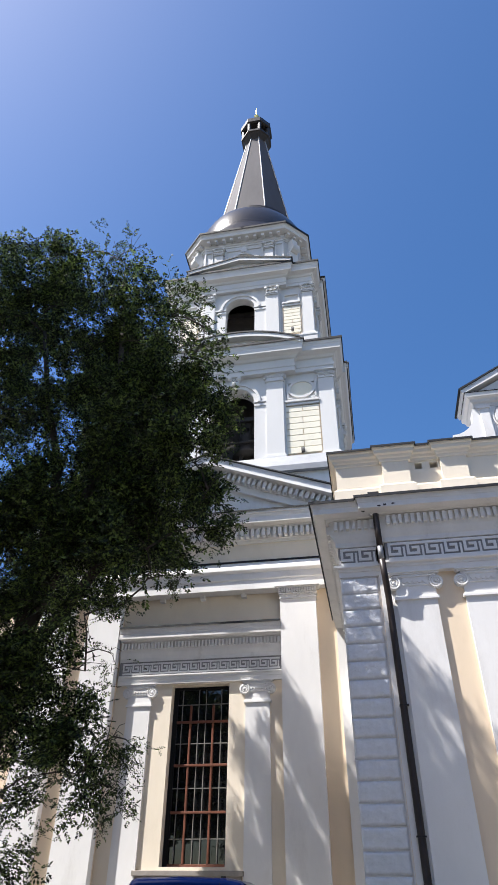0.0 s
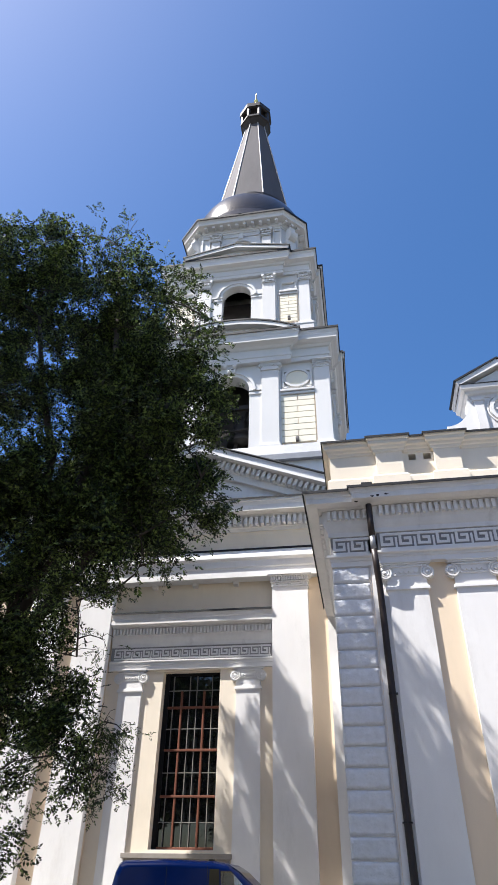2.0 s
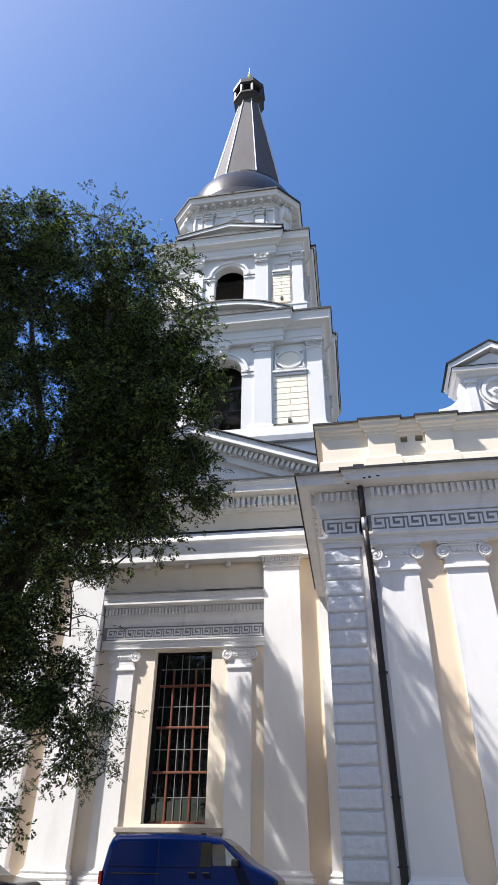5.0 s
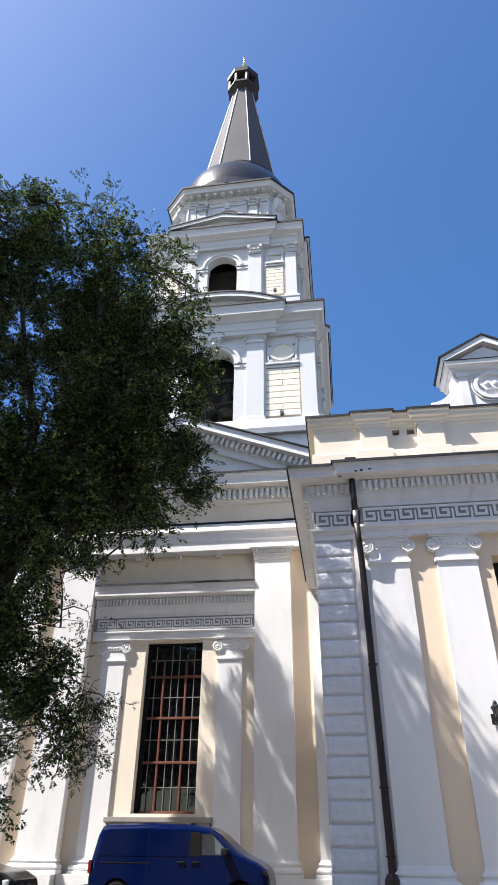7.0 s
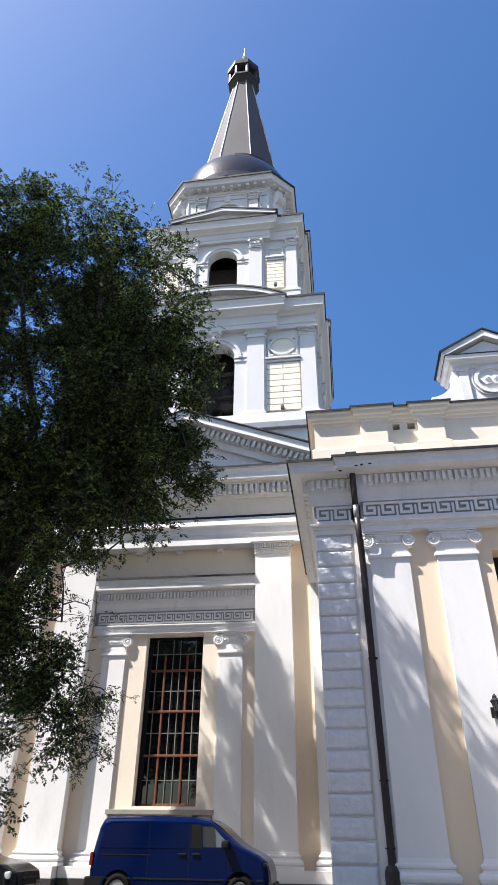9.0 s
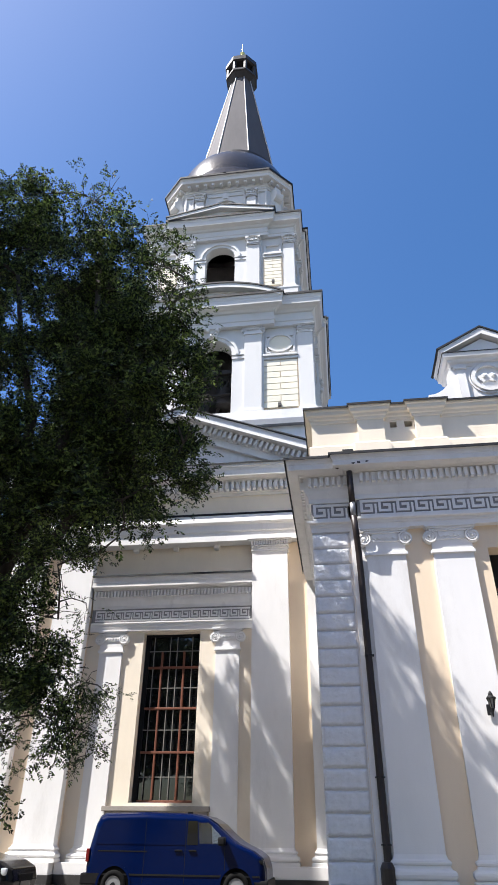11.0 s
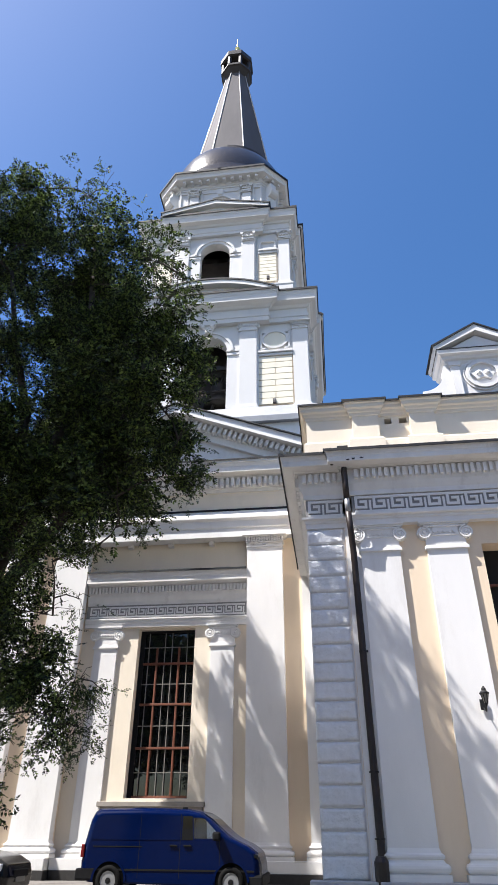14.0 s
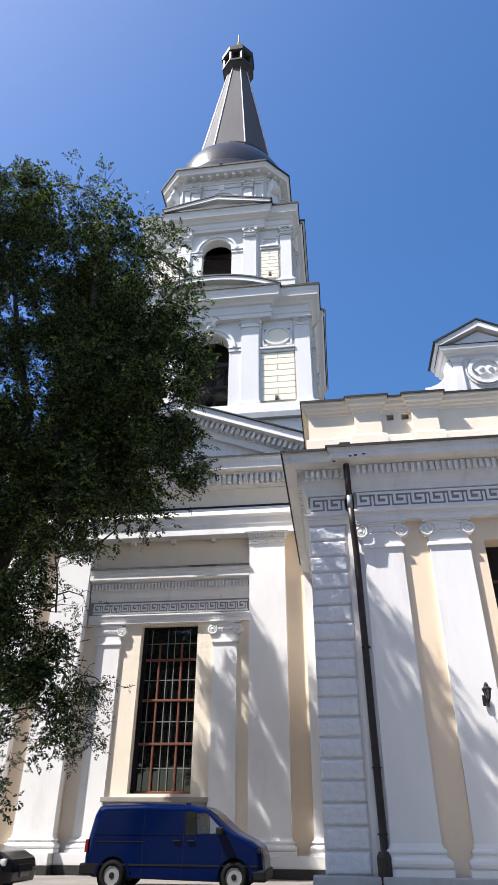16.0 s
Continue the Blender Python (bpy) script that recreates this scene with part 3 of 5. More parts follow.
bmesh.ops.remove_doubles(ring, verts=ring.verts, dist=0.0005)
med = part("medallion", ring, WHITE, dormer, "round plaster medallion frame")
bm = bmesh.new()
for s in (-1, 1):
    prism(bm, [(DX, 14.20), (DX + s * 0.22, 14.12), (DX + s * 0.38, 14.35), (DX + s * 0.25, 14.40), (DX + s * 0.1, 14.50), (DX, 14.42)], DY - 0.07, DY + 0.01)
    bmesh.ops.create_uvsphere(bm, u_segments=10, v_segments=6, radius=0.1, matrix=Matrix.Translation((DX + s * 0.14, DY - 0.05, 14.35)))
part("relief", bm, WHITE, med)

# ---- portico wing with giant pilasters ----
PX, GY = -6.6, 24.40
portico = thing("church_portico", (PX, 28.0, 0), "pedimented church front with giant white pilasters and a tall window", "church front")
bm = bmesh.new()
wall_with_hole(bm, -10.05, -3.15, 0.0, 13.0, 24.98, 25.9, (-7.70, -5.38, 2.40, 8.40))
part("wall", bm, PALE_CREAM, portico, "pale cream window wall")
part("wall", boxm(-3.15, 1.4, 24.75, 25.9, 0, 13.0), CREAM, portico, "cream wall strip")
part("wall", boxm(-16.4, -10.05, 24.75, 25.9, 0, 13.0), CREAM, portico)
part("wall", boxm(-14.0, 0.8, 25.9, 31, 0, 15.2), WHITE, portico)
GCAP = leaf_capital_mesh("capital", 1.46, 0.54, 0.36, WHITE)
for x0 in (-3.23, -11.49, -1.02, -13.70):
    pilaster(portico, x0, x0 + 1.47, GY, 24.76, 0.62, 11.50, GCAP, 0.54, base=0.48, taper=0.005)
part("plinth", boxm(-16.4, -9.98, 24.15, 24.8, 0.28, 0.62, 0.01), WHITE, portico)
part("plinth", boxm(-3.35, 1.4, 24.15, 24.8, 0.28, 0.62, 0.01), WHITE, portico)
part("plinth", boxm(-9.95, -3.4, 24.55, 25.0, 0.28, 0.62, 0.01), WHITE, portico)
part("plinth_foot", boxm(-16.4, -9.92, 24.05, 24.8, 0, 0.28, 0.01), PLINTH, portico, "dark granite foot")
part("plinth_foot", boxm(-3.4, 1.4, 24.05, 24.8, 0, 0.28, 0.01), PLINTH, portico)
part("plinth_foot", boxm(-9.9, -3.42, 24.48, 25.0, 0, 0.28, 0.01), PLINTH, portico)
ION_L = ionic_mesh("capital", 0.96, 0.86, 0.11, WHITE)
for x0 in (-4.73, -9.48):
    pilaster(portico, x0, x0 + 0.98, 24.88, 24.99, 0.62, 7.62, ION_L, 0.86, base=0.45)
HP = [(-9.97, 24.86), (-3.23, 24.86)]
entablature(portico, HP, (8.46, 8.80, 9.36, 9.80, 10.10, 10.62), 0.8, WHITE, 0.52)
dentils(portico, -9.95, -3.25, 24.71, 9.82, 10.06, 0.142, DENTIL_MESHES, depth=0.12)
KEY_L = meander_mesh(0.40, 0.44, 0.06, 0.03)
for i in range(16):
    piece("meander", KEY_L, portico, Matrix.Translation((-9.82 + 0.405 * i, 24.86, 8.86)))
for i in range(4):
    x = -10.16 + 1.78 * i
    part("bracket", boxm(x - 0.11, x + 0.11, 24.72, 24.99, 11.84, 12.04, 0.03), WHITE, portico)
# window: deep reveal, wooden frame, iron bars
window = part("window", boxm(-7.70, -5.38, 25.46, 25.50, 2.40, 8.40), GLASS, portico, "tall church window, dark panes with red-brown wooden bars")
part("window_frame", boxm(-7.70, -7.52, 25.34, 25.46, 2.40, 8.40, 0.01), PLASTIC, window)
part("window_frame", boxm(-5.47, -5.38, 25.34, 25.46, 2.40, 8.40, 0.01), PLASTIC, window)
part("window_frame", boxm(-7.52, -5.47, 25.34, 25.46, 8.30, 8.40, 0.01), PLASTIC, window)
part("window_frame", boxm(-7.52, -5.47, 25.34, 25.46, 2.40, 2.50, 0.01), WOOD, window)
for z in (7.10, 5.58, 4.05):
    part("transom", boxm(-7.52, -5.47, 25.31, 25.45, z - 0.04, z + 0.04, 0.01), WOOD, window)
for x in (-6.98, -6.08):
    part("mullion", boxm(x - 0.034, x + 0.034, 25.33, 25.45, 2.50, 7.72, 0.01), WOOD, window)
for x in (-7.33, -6.67, -6.38, -5.76):
    part("bar", boxm(x - 0.014, x + 0.014, 25.36, 25.41, 2.50, 8.30), BAR, window)
for z in (7.74, 6.33, 4.82, 3.24):
    part("bar", boxm(-7.52, -5.47, 25.365, 25.415, z - 0.014, z + 0.014), BAR, window)
part("window_sill", boxm(-8.58, -4.70, 24.72, 25.0, 2.14, 2.30, 0.02), SILL, portico, "weathered stone window sill")
part("window_sill", boxm(-8.48, -4.78, 24.82, 25.0, 1.86, 2.14, 0.02), SILL, portico)
part("window_sill", boxm(-7.70, -5.38, 25.0, 25.46, 2.26, 2.41, 0.01), ROOF, portico)
# giant entablature and pediment
EP = [(-14.05, 31), (-14.05, GY), (0.80, GY), (0.80, 31)]
part("architrave", sweepm(EP, [(-0.5, 12.0), (0.05, 12.0), (0.05, 12.40), (0.10, 12.44), (0.10, 12.72), (0.22, 12.80), (0.22, 12.86), (0.06, 13.2), (-0.5, 13.22)]), WHITE, portico)
part("flashing", sweepm(EP, [(0.0, 13.222), (0.10, 13.222), (0.10, 13.28), (0.0, 13.28)]), FLASHING, portico)
part("frieze", sweepm(EP, [(-0.5, 13.222), (-0.02, 13.222), (-0.02, 14.12), (-0.5, 14.12)]), PALE_CREAM, portico)
part("cornice", sweepm(EP, [(-0.5, 14.12), (0.05, 14.12), (0.08, 14.24), (0.14, 14.26), (0.14, 14.68), (0.28, 14.70), (0.32, 14.78), (0.62, 14.84), (0.62, 14.80), (0.68, 14.80), (0.68, 15.06), (0.74, 15.2), (0.78, 15.22), (0.78, 15.34), (-0.5, 15.40)]), GRIMY, portico)
part("flashing", sweepm(EP, [(-0.3, 15.41), (0.81, 15.346), (0.81, 15.31), (0.825, 15.31), (0.825, 15.38), (-0.3, 15.44)]), FLASHING, portico)
dentils(portico, -13.9, 0.7, GY - 0.14, 14.30, 14.64, 0.24, DENTIL_MESHES, depth=0.24)
APEX, HALF = 18.55, 8.2
SL = (APEX - 15.40) / HALF
part("tympanum", prism(bmesh.new(), [(PX - 7.3, 15.35), (PX + 7.3, 15.35), (PX, 15.35 + SL * 7.3)], GY + 0.1, GY + 0.6), WHITE, portico)
for s in (-1, 1):
    def rake(z0, z1, y0, y1, mat, name, x1=HALF):
        part(name, prism(bmesh.new(), [(PX + s * x1, 15.40 + z0 + SL * (HALF - x1)), (PX, APEX + z0), (PX, APEX + z1), (PX + s * x1, 15.40 + z1 + SL * (HALF - x1))], y0, y1), mat, portico)
    rake(-1.15, -0.80, GY - 0.10, GY + 0.5, WHITE, "raking_moulding", 6.2)
    rake(-0.80, -0.36, GY - 0.16, GY + 0.5, WHITE, "raking_moulding", 7.0)
    rake(-0.36, 0.06, GY - 0.68, 31, WHITE, "raking_cornice")
    rake(0.064, 0.12, GY - 0.78, 31, FLASHING, "flashing", HALF + 0.1)
RD = mesh_of("dentil", boxm(-0.07, 0.07, -0.25, 0.01, -0.17, 0.17, 0.008), WHITE)
ang = math.atan(SL)
for s in (-1, 1):
    for i in range(28):
        x = 0.2 + i * 0.24
        piece("dentil", RD, portico, Matrix.Translation((PX + s * x, GY - 0.16, APEX - 0.58 - SL * x)) @ Matrix.Rotation(s * ang, 4, "Y"))

# ---- bell tower ----
TX, TY = -6.6, 36.4
tower = thing("bell_tower", (TX, TY, 0), "white classical bell tower with arched belfries and cream block panels", "bell tower")
part("tower_base", boxm(TX - 6.95, TX + 6.95, TY - 6.95, TY + 6.95, 13, 21.3), WHITE, tower)
def square(h):
    return [(TX - h, TY - h), (TX + h, TY - h), (TX + h, TY + h), (TX - h, TY + h)]
part("apron", sweepm(square(6.95), [(-0.5, 21.0), (0.30, 21.0), (0.32, 21.35), (-0.3, 22.38), (-0.5, 22.38)], True), ROOF, tower, "grey sheet metal apron")

def broken(h, a, p):
    """The plan of a square with a projecting middle on each side."""
    out = []
    for k in range(4):
        m = Matrix.Rotation(k * math.pi / 2, 2)
        q = p if k % 2 == 0 else min(p, 0.2)
        for x, y in ((-h, -h), (-a, -h), (-a, -h - q), (a, -h - q), (a, -h)):
            v = m @ Vector((x, y))
            out.append((TX + v.x, TY + v.y))
    return out

BLOCKS = {}
def block(w, h):
    key = (round(w, 2), round(h, 2))
    if key not in BLOCKS:
        BLOCKS[key] = mesh_of("block", boxm(-w / 2 + 0.02, w / 2 - 0.02, -0.06, 0.02, 0.02, h - 0.02, 0.012), PANEL)
    return BLOCKS[key]

def tier(h, zb, zc0, zc1, spring, r, inner, outer, pan, pps, capmesh_in, capmesh_out, rows, roundel, thick):
    for k in range(4):
        R = Matrix.Translation((TX, TY, 0)) @ Matrix.Rotation(k * math.pi / 2, 4, "Z")
        def put(name, bm, mat=TOWER_WHITE, label="", parent=tower):
            bm.transform(R)
            return part(name, bm, mat, parent, label)
        pr, pp = inner[1] + 0.12, pps[k % 2]
        bm = bmesh.new()
        wall_with_hole(bm, -pr, pr, zb, zc1, -h - pp + 0.12, -h + thick, (-r, r, zb + 0.05, spring), r)
        put("belfry_wall", bm)
        for s in (-1, 1):
            put("belfry_wall", boxm(s * pr, s * (h - 0.02), -h + 0.14, -h + 0.6, zb, zc1))
        put("archivolt", arch_band(bmesh.new(), 0, spring, r + 0.02, r + 0.24, -h - pp + 0.04, -h - pp + 0.3))
        put("archivolt", arch_band(bmesh.new(), 0, spring, r + 0.24, r + 0.42, -h - pp - 0.04, -h - pp + 0.3))
        if roundel:
            kz = spring + r + 0.14
            bm = prism(bmesh.new(), [(-0.24, kz), (0.24, kz), (0.38, kz + 0.62), (-0.38, kz + 0.62)], -h - pp - 0.14, -h - pp + 0.3)
            box(bm, -0.50, 0.50, -h - pp - 0.26, -h - pp + 0.3, kz + 0.62, kz + 0.78, 0.03)
            for q in (-1, 1):
                bmesh.ops.create_uvsphere(bm, u_segments=10, v_segments=6, radius=0.15, matrix=Matrix.Translation((q * 0.30, -h - pp - 0.18, kz + 0.52)))
            bmesh.ops.create_uvsphere(bm, u_segments=10, v_segments=6, radius=0.17, matrix=Matrix.Translation((0, -h - pp - 0.15, kz + 0.12)))
            put("keystone", bm)
        for s in (-1, 1):
            bm = bmesh.new()
            box(bm, s * (r - 0.03), s * inner[0], -h - pp + 0.02, -h, spring - 0.05, spring + 0.10, 0.02)
            box(bm, s * (r - 0.02), s * inner[0], -h - pp + 0.06, -h, spring - 0.32, spring - 0.12, 0.02)
            put("impost", bm)
            for (a, b), front, cap in ((inner, -h - pp, capmesh_in), ((outer[0], outer[1] - 0.02), -h, capmesh_out)):
                bm = bmesh.new()
                x0, x1 = sorted((s * a, s * b))
                box(bm, x0, x1, front, front + 0.3, zb, zc0, 0.012)
                p = put("pilaster", bm)
                bm = bmesh.new()
                for e, z0, z1 in ((0.12, 0, 0.16), (0.07, 0.16, 0.28), (0.03, 0.28, 0.36)):
                    box(bm, x0 - e, min(x1 + e, h + e), front - e, front + 0.2, zb + z0, zb + z1, 0.02)
                put("base", bm, TOWER_WHITE, "", p)
                piece("capital", cap, p, R @ Matrix.Translation(((x0 + x1) / 2, front + 0.15, zc0)))
            x0, x1 = sorted((s * pan[0], s * pan[1]))
            c, w = (x0 + x1) / 2, x1 - x0
            z0, z1 = rows
            put("panel_ground", boxm(x0 - 0.06, x1 + 0.06, -h + 0.10, -h + 0.2, z0 - 0.1, z1 + 0.05), CREAM)
            n = 8
            hh = (z1 - z0) / n
            if k in (0, 1):
                for i in range(n):
                    if i % 2:
                        for q in (-1, 1):
                            piece("block", block(w / 2, hh), tower, R @ Matrix.Translation((c + q * w / 4, -h + 0.10, z0 + i * hh)))
                    else:
                        piece("block", block(w, hh), tower, R @ Matrix.Translation((c, -h + 0.10, z0 + i * hh)))
            bm = bmesh.new()
            box(bm, x0 - 0.05, x1 + 0.05, -h - 0.02, -h + 0.2, z1 + 0.05, z1 + 0.22, 0.02)
            box(bm, x0 - 0.05, x1 + 0.05, -h - 0.10, -h + 0.2, z1 + 0.26, z1 + 0.42, 0.03)
            put("panel_moulding", bm)
            zz = z1 + 0.5
            top = zc0 + 0.1
            bm = bmesh.new()
            if roundel:
                cz, rr = (zz + top) / 2 + 0.02, min(w * 0.36, (top - zz) * 0.42)
                for q in range(24):
                    a, b = 2 * math.pi * q / 24, 2 * math.pi * (q + 1) / 24
                    prism(bm, [(c + rr * math.cos(a), cz + rr * 0.85 * math.sin(a)), (c + rr * 1.22 * math.cos(a), cz + rr * 1.05 * math.sin(a)), (c + rr * 1.22 * math.cos(b), cz + rr * 1.05 * math.sin(b)), (c + rr * math.cos(b), cz + rr * 0.85 * math.sin(b))], -h - 0.02, -h + 0.2)
                for q in (-1, 1):
                    box(bm, c + q * (w * 0.5 - 0.1), c + q * (w * 0.5 - 0.22), -h, -h + 0.2, zz + 0.1, top - 0.15, 0.02)
                    box(bm, c + q * (w * 0.5 - 0.1), c + q * (w * 0.5 - 0.45), -h, -h + 0.2, top - 0.28, top - 0.14, 0.02)
                    box(bm, c + q * (w * 0.5 - 0.1), c + q * (w * 0.5 - 0.45), -h, -h + 0.2, zz + 0.05, zz + 0.18, 0.02)
                put("disc", prism(bmesh.new(), [(c + rr * math.cos(2 * math.pi * q / 24), cz + rr * 0.85 * math.sin(2 * math.pi * q / 24)) for q in range(24)], -h + 0.06, -h + 0.2), PANEL)
                put("roundel", bm)
            else:
                box(bm, x0, x1, -h, -h + 0.2, zz + 0.0, zz + 0.12, 0.02)
                box(bm, x0, x0 + 0.14, -h, -h + 0.2, zz + 0.12, top - 0.1, 0.02)
                box(bm, x1 - 0.14, x1, -h, -h + 0.2, zz + 0.12, top - 0.1, 0.02)
                box(bm, x0, x1, -h, -h + 0.2, top - 0.22, top - 0.1, 0.02)
                put("frame", bm)
        # dark sheet stands in for the shade inside the belfry
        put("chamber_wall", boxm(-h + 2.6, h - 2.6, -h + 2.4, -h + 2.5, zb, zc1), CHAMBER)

ACAN1 = acanthus_mesh("capital", 0.95, 0.7, 0.2, TOWER_WHITE)
ION_T = ionic_mesh("capital", 1.14, 0.66, 0.18, TOWER_WHITE)
DOR_T = leaf_capital_mesh("capital", 0.96, 0.62, 0.16, TOWER_WHITE)
tier(6.35, 22.38, 28.42, 29.04, 26.92, 1.27, (2.05, 3.14), (5.38, 6.33), (3.24, 5.32), (0.14, 0.22), ION_T, DOR_T, (22.75, 26.35), True, 0.9)
part("cornice", sweepm(broken(6.35, 3.9, 0.3), [(-0.6, 29.04), (0.06, 29.04), (0.06, 29.35), (0.12, 29.4), (0.12, 29.6), (0.05, 29.64), (0.05, 30.05), (0.16, 30.1), (0.24, 30.25), (0.40, 30.32), (0.62, 30.36), (0.64, 30.75), (0.72, 30.95), (0.74, 31.12), (-0.6, 31.2)], True), TOWER_WHITE, tower)
part("flashing", sweepm(broken(6.35, 3.9, 0.3), [(-0.5, 31.22), (0.77, 31.13), (0.77, 31.03), (0.80, 31.03), (0.80, 31.19), (-0.5, 31.28)], True), FLASHING, tower)
ACAN2 = acanthus_mesh("capital", 0.9, 0.85, 0.2, TOWER_WHITE)
ACAN3 = acanthus_mesh("capital", 0.8, 0.75, 0.18, TOWER_WHITE)
part("plinth", sweepm(broken(5.38, 3.3, 0.16), [(-0.6, 31.1), (0.16, 31.1), (0.16, 33.2), (0.2, 33.3), (0.2, 33.42), (-0.6, 33.45)], True), TOWER_WHITE, tower)
tier(5.38, 33.4, 37.95, 38.75, 36.92, 1.08, (1.92, 2.88), (4.60, 5.38), (3.20, 4.44), (0.14, 0.2), ACAN2, ACAN3, (33.85, 36.6), False, 0.55)
part("cornice", sweepm(broken(5.36, 3.45, 0.25), [(-0.6, 38.75), (0.05, 38.75), (0.05, 39.0), (0.1, 39.05), (0.1, 39.2), (0.04, 39.24), (0.04, 39.6), (0.14, 39.65), (0.2, 39.8), (0.34, 39.86), (0.52, 39.9), (0.54, 40.3), (0.62, 40.45), (0.64, 40.62), (-0.6, 40.7)], True), TOWER_WHITE, tower)
part("flashing", sweepm(broken(5.36, 3.45, 0.25), [(-0.5, 40.72), (0.67, 40.63), (0.67, 40.52), (0.70, 40.52), (0.70, 40.69), (-0.5, 40.78)], True), FLASHING, tower)
for k in range(4):
    R = Matrix.Translation((TX, TY, 0)) @ Matrix.Rotation(k * math.pi / 2, 4, "Z")
    # segmental pediment
    n, c, rise = 18, 4.3, 1.05
    rad = (c * c + rise * rise) / (2 * rise)
    def arc(dz, cc=c):
        return [(x, 31.1 + dz + math.sqrt(rad * rad - x * x) - (rad - rise)) for x in [-cc + 2 * cc * i / n for i in range(n + 1)]]
    up, mid, low = arc(0.12), arc(-0.35, 4.0), [(4.2, 31.1), (-4.2, 31.1)]
    bm = prism(bmesh.new(), up + [(4.3, 30.95), (-4.3, 30.95)], -6.95, -6.0)
    bm.transform(R)
    part("segmental_pediment", bm, TOWER_WHITE, tower)
    bm = bmesh.new()
    hi, lo = arc(0.15, 4.45), arc(-0.18, 4.45)
    for (a, b, d, e) in zip(hi, hi[1:], lo[1:], lo):
        prism(bm, [a, b, d, e], -7.41, -5.8)
    bmesh.ops.remove_doubles(bm, verts=bm.verts, dist=0.0005)
    bm.transform(R)
    part("raking_cornice", bm, TOWER_WHITE, tower)
    bm = bmesh.new()
    hi, lo = arc(0.27, 4.5), arc(0.155, 4.5)
    for (a, b, d, e) in zip(hi, hi[1:], lo[1:], lo):
        prism(bm, [a, b, d, e], -7.47, -5.8)
    bmesh.ops.remove_doubles(bm, verts=bm.verts, dist=0.0005)
    bm.transform(R)
    part("flashing", bm, FLASHING, tower)
    # triangular pediment
    bm = prism(bmesh.new(), [(-3.6, 40.6), (3.6, 40.6), (0, 41.5)], -6.0, -5.2)
    bm.transform(R)
    part("pediment", bm, TOWER_WHITE, tower)
    for s in (-1, 1):
        bm = prism(bmesh.new(), [(s * 3.95, 40.62), (0, 41.45), (0, 41.8), (s * 4.05, 40.85)], -6.38, -5.0)
        bm.transform(R)
        part("raking_cornice", bm, TOWER_WHITE, tower)
        bm = prism(bmesh.new(), [(s * 4.07, 40.85), (0, 41.804), (0, 41.92), (s * 4.16, 40.95)], -6.44, -5.0)
        bm.transform(R)
        part("flashing", bm, FLASHING, tower)
def chamfered(h, c):
    return [(TX + x, TY + y) for x, y in ((-h, -c), (-c, -h), (c, -h), (h, -c), (h, c), (c, h), (-c, h), (-h, c))]
part("drum_wall", sweepm(chamfered(4.42, 3.25), [(-1.0, 40.6), (0, 40.6), (0, 46.2), (-1.0, 46.2)], True), TOWER_WHITE, tower)
part("cornice", sweepm(chamfered(4.42, 3.25), [(-0.6, 45.77), (0.05, 45.77), (0.08, 45.92), (0.16, 45.97), (0.18, 46.32), (0.5, 46.37), (0.76, 46.42), (0.78, 46.72), (0.88, 46.87), (0.92, 47.02), (-0.6, 47.22)], True), TOWER_WHITE, tower)
part("flashing", sweepm(chamfered(4.42, 3.25), [(-0.5, 47.22), (0.95, 47.03), (0.95, 46.90), (0.99, 46.90), (0.99, 47.10), (-0.5, 47.28)], True), FLASHING, tower)
MOD = mesh_of("modillion", boxm(-0.12, 0.12, -0.42, 0.0, -0.24, 0, 0.03), TOWER_WHITE)
pts = chamfered(4.62, 3.30)
for i in range(8):
    a, b = Vector(pts[i]), Vector(pts[(i + 1) % 8])
    n = int((b - a).length / 0.62)
    for j in range(n):
        p = a.lerp(b, (j + 0.5) / n)
        d = (b - a).normalized()
        piece("modillion", MOD, tower, Matrix.Translation((p.x, p.y, 46.36)) @ Matrix.Rotation(math.atan2(d.y, d.x), 4, "Z"))
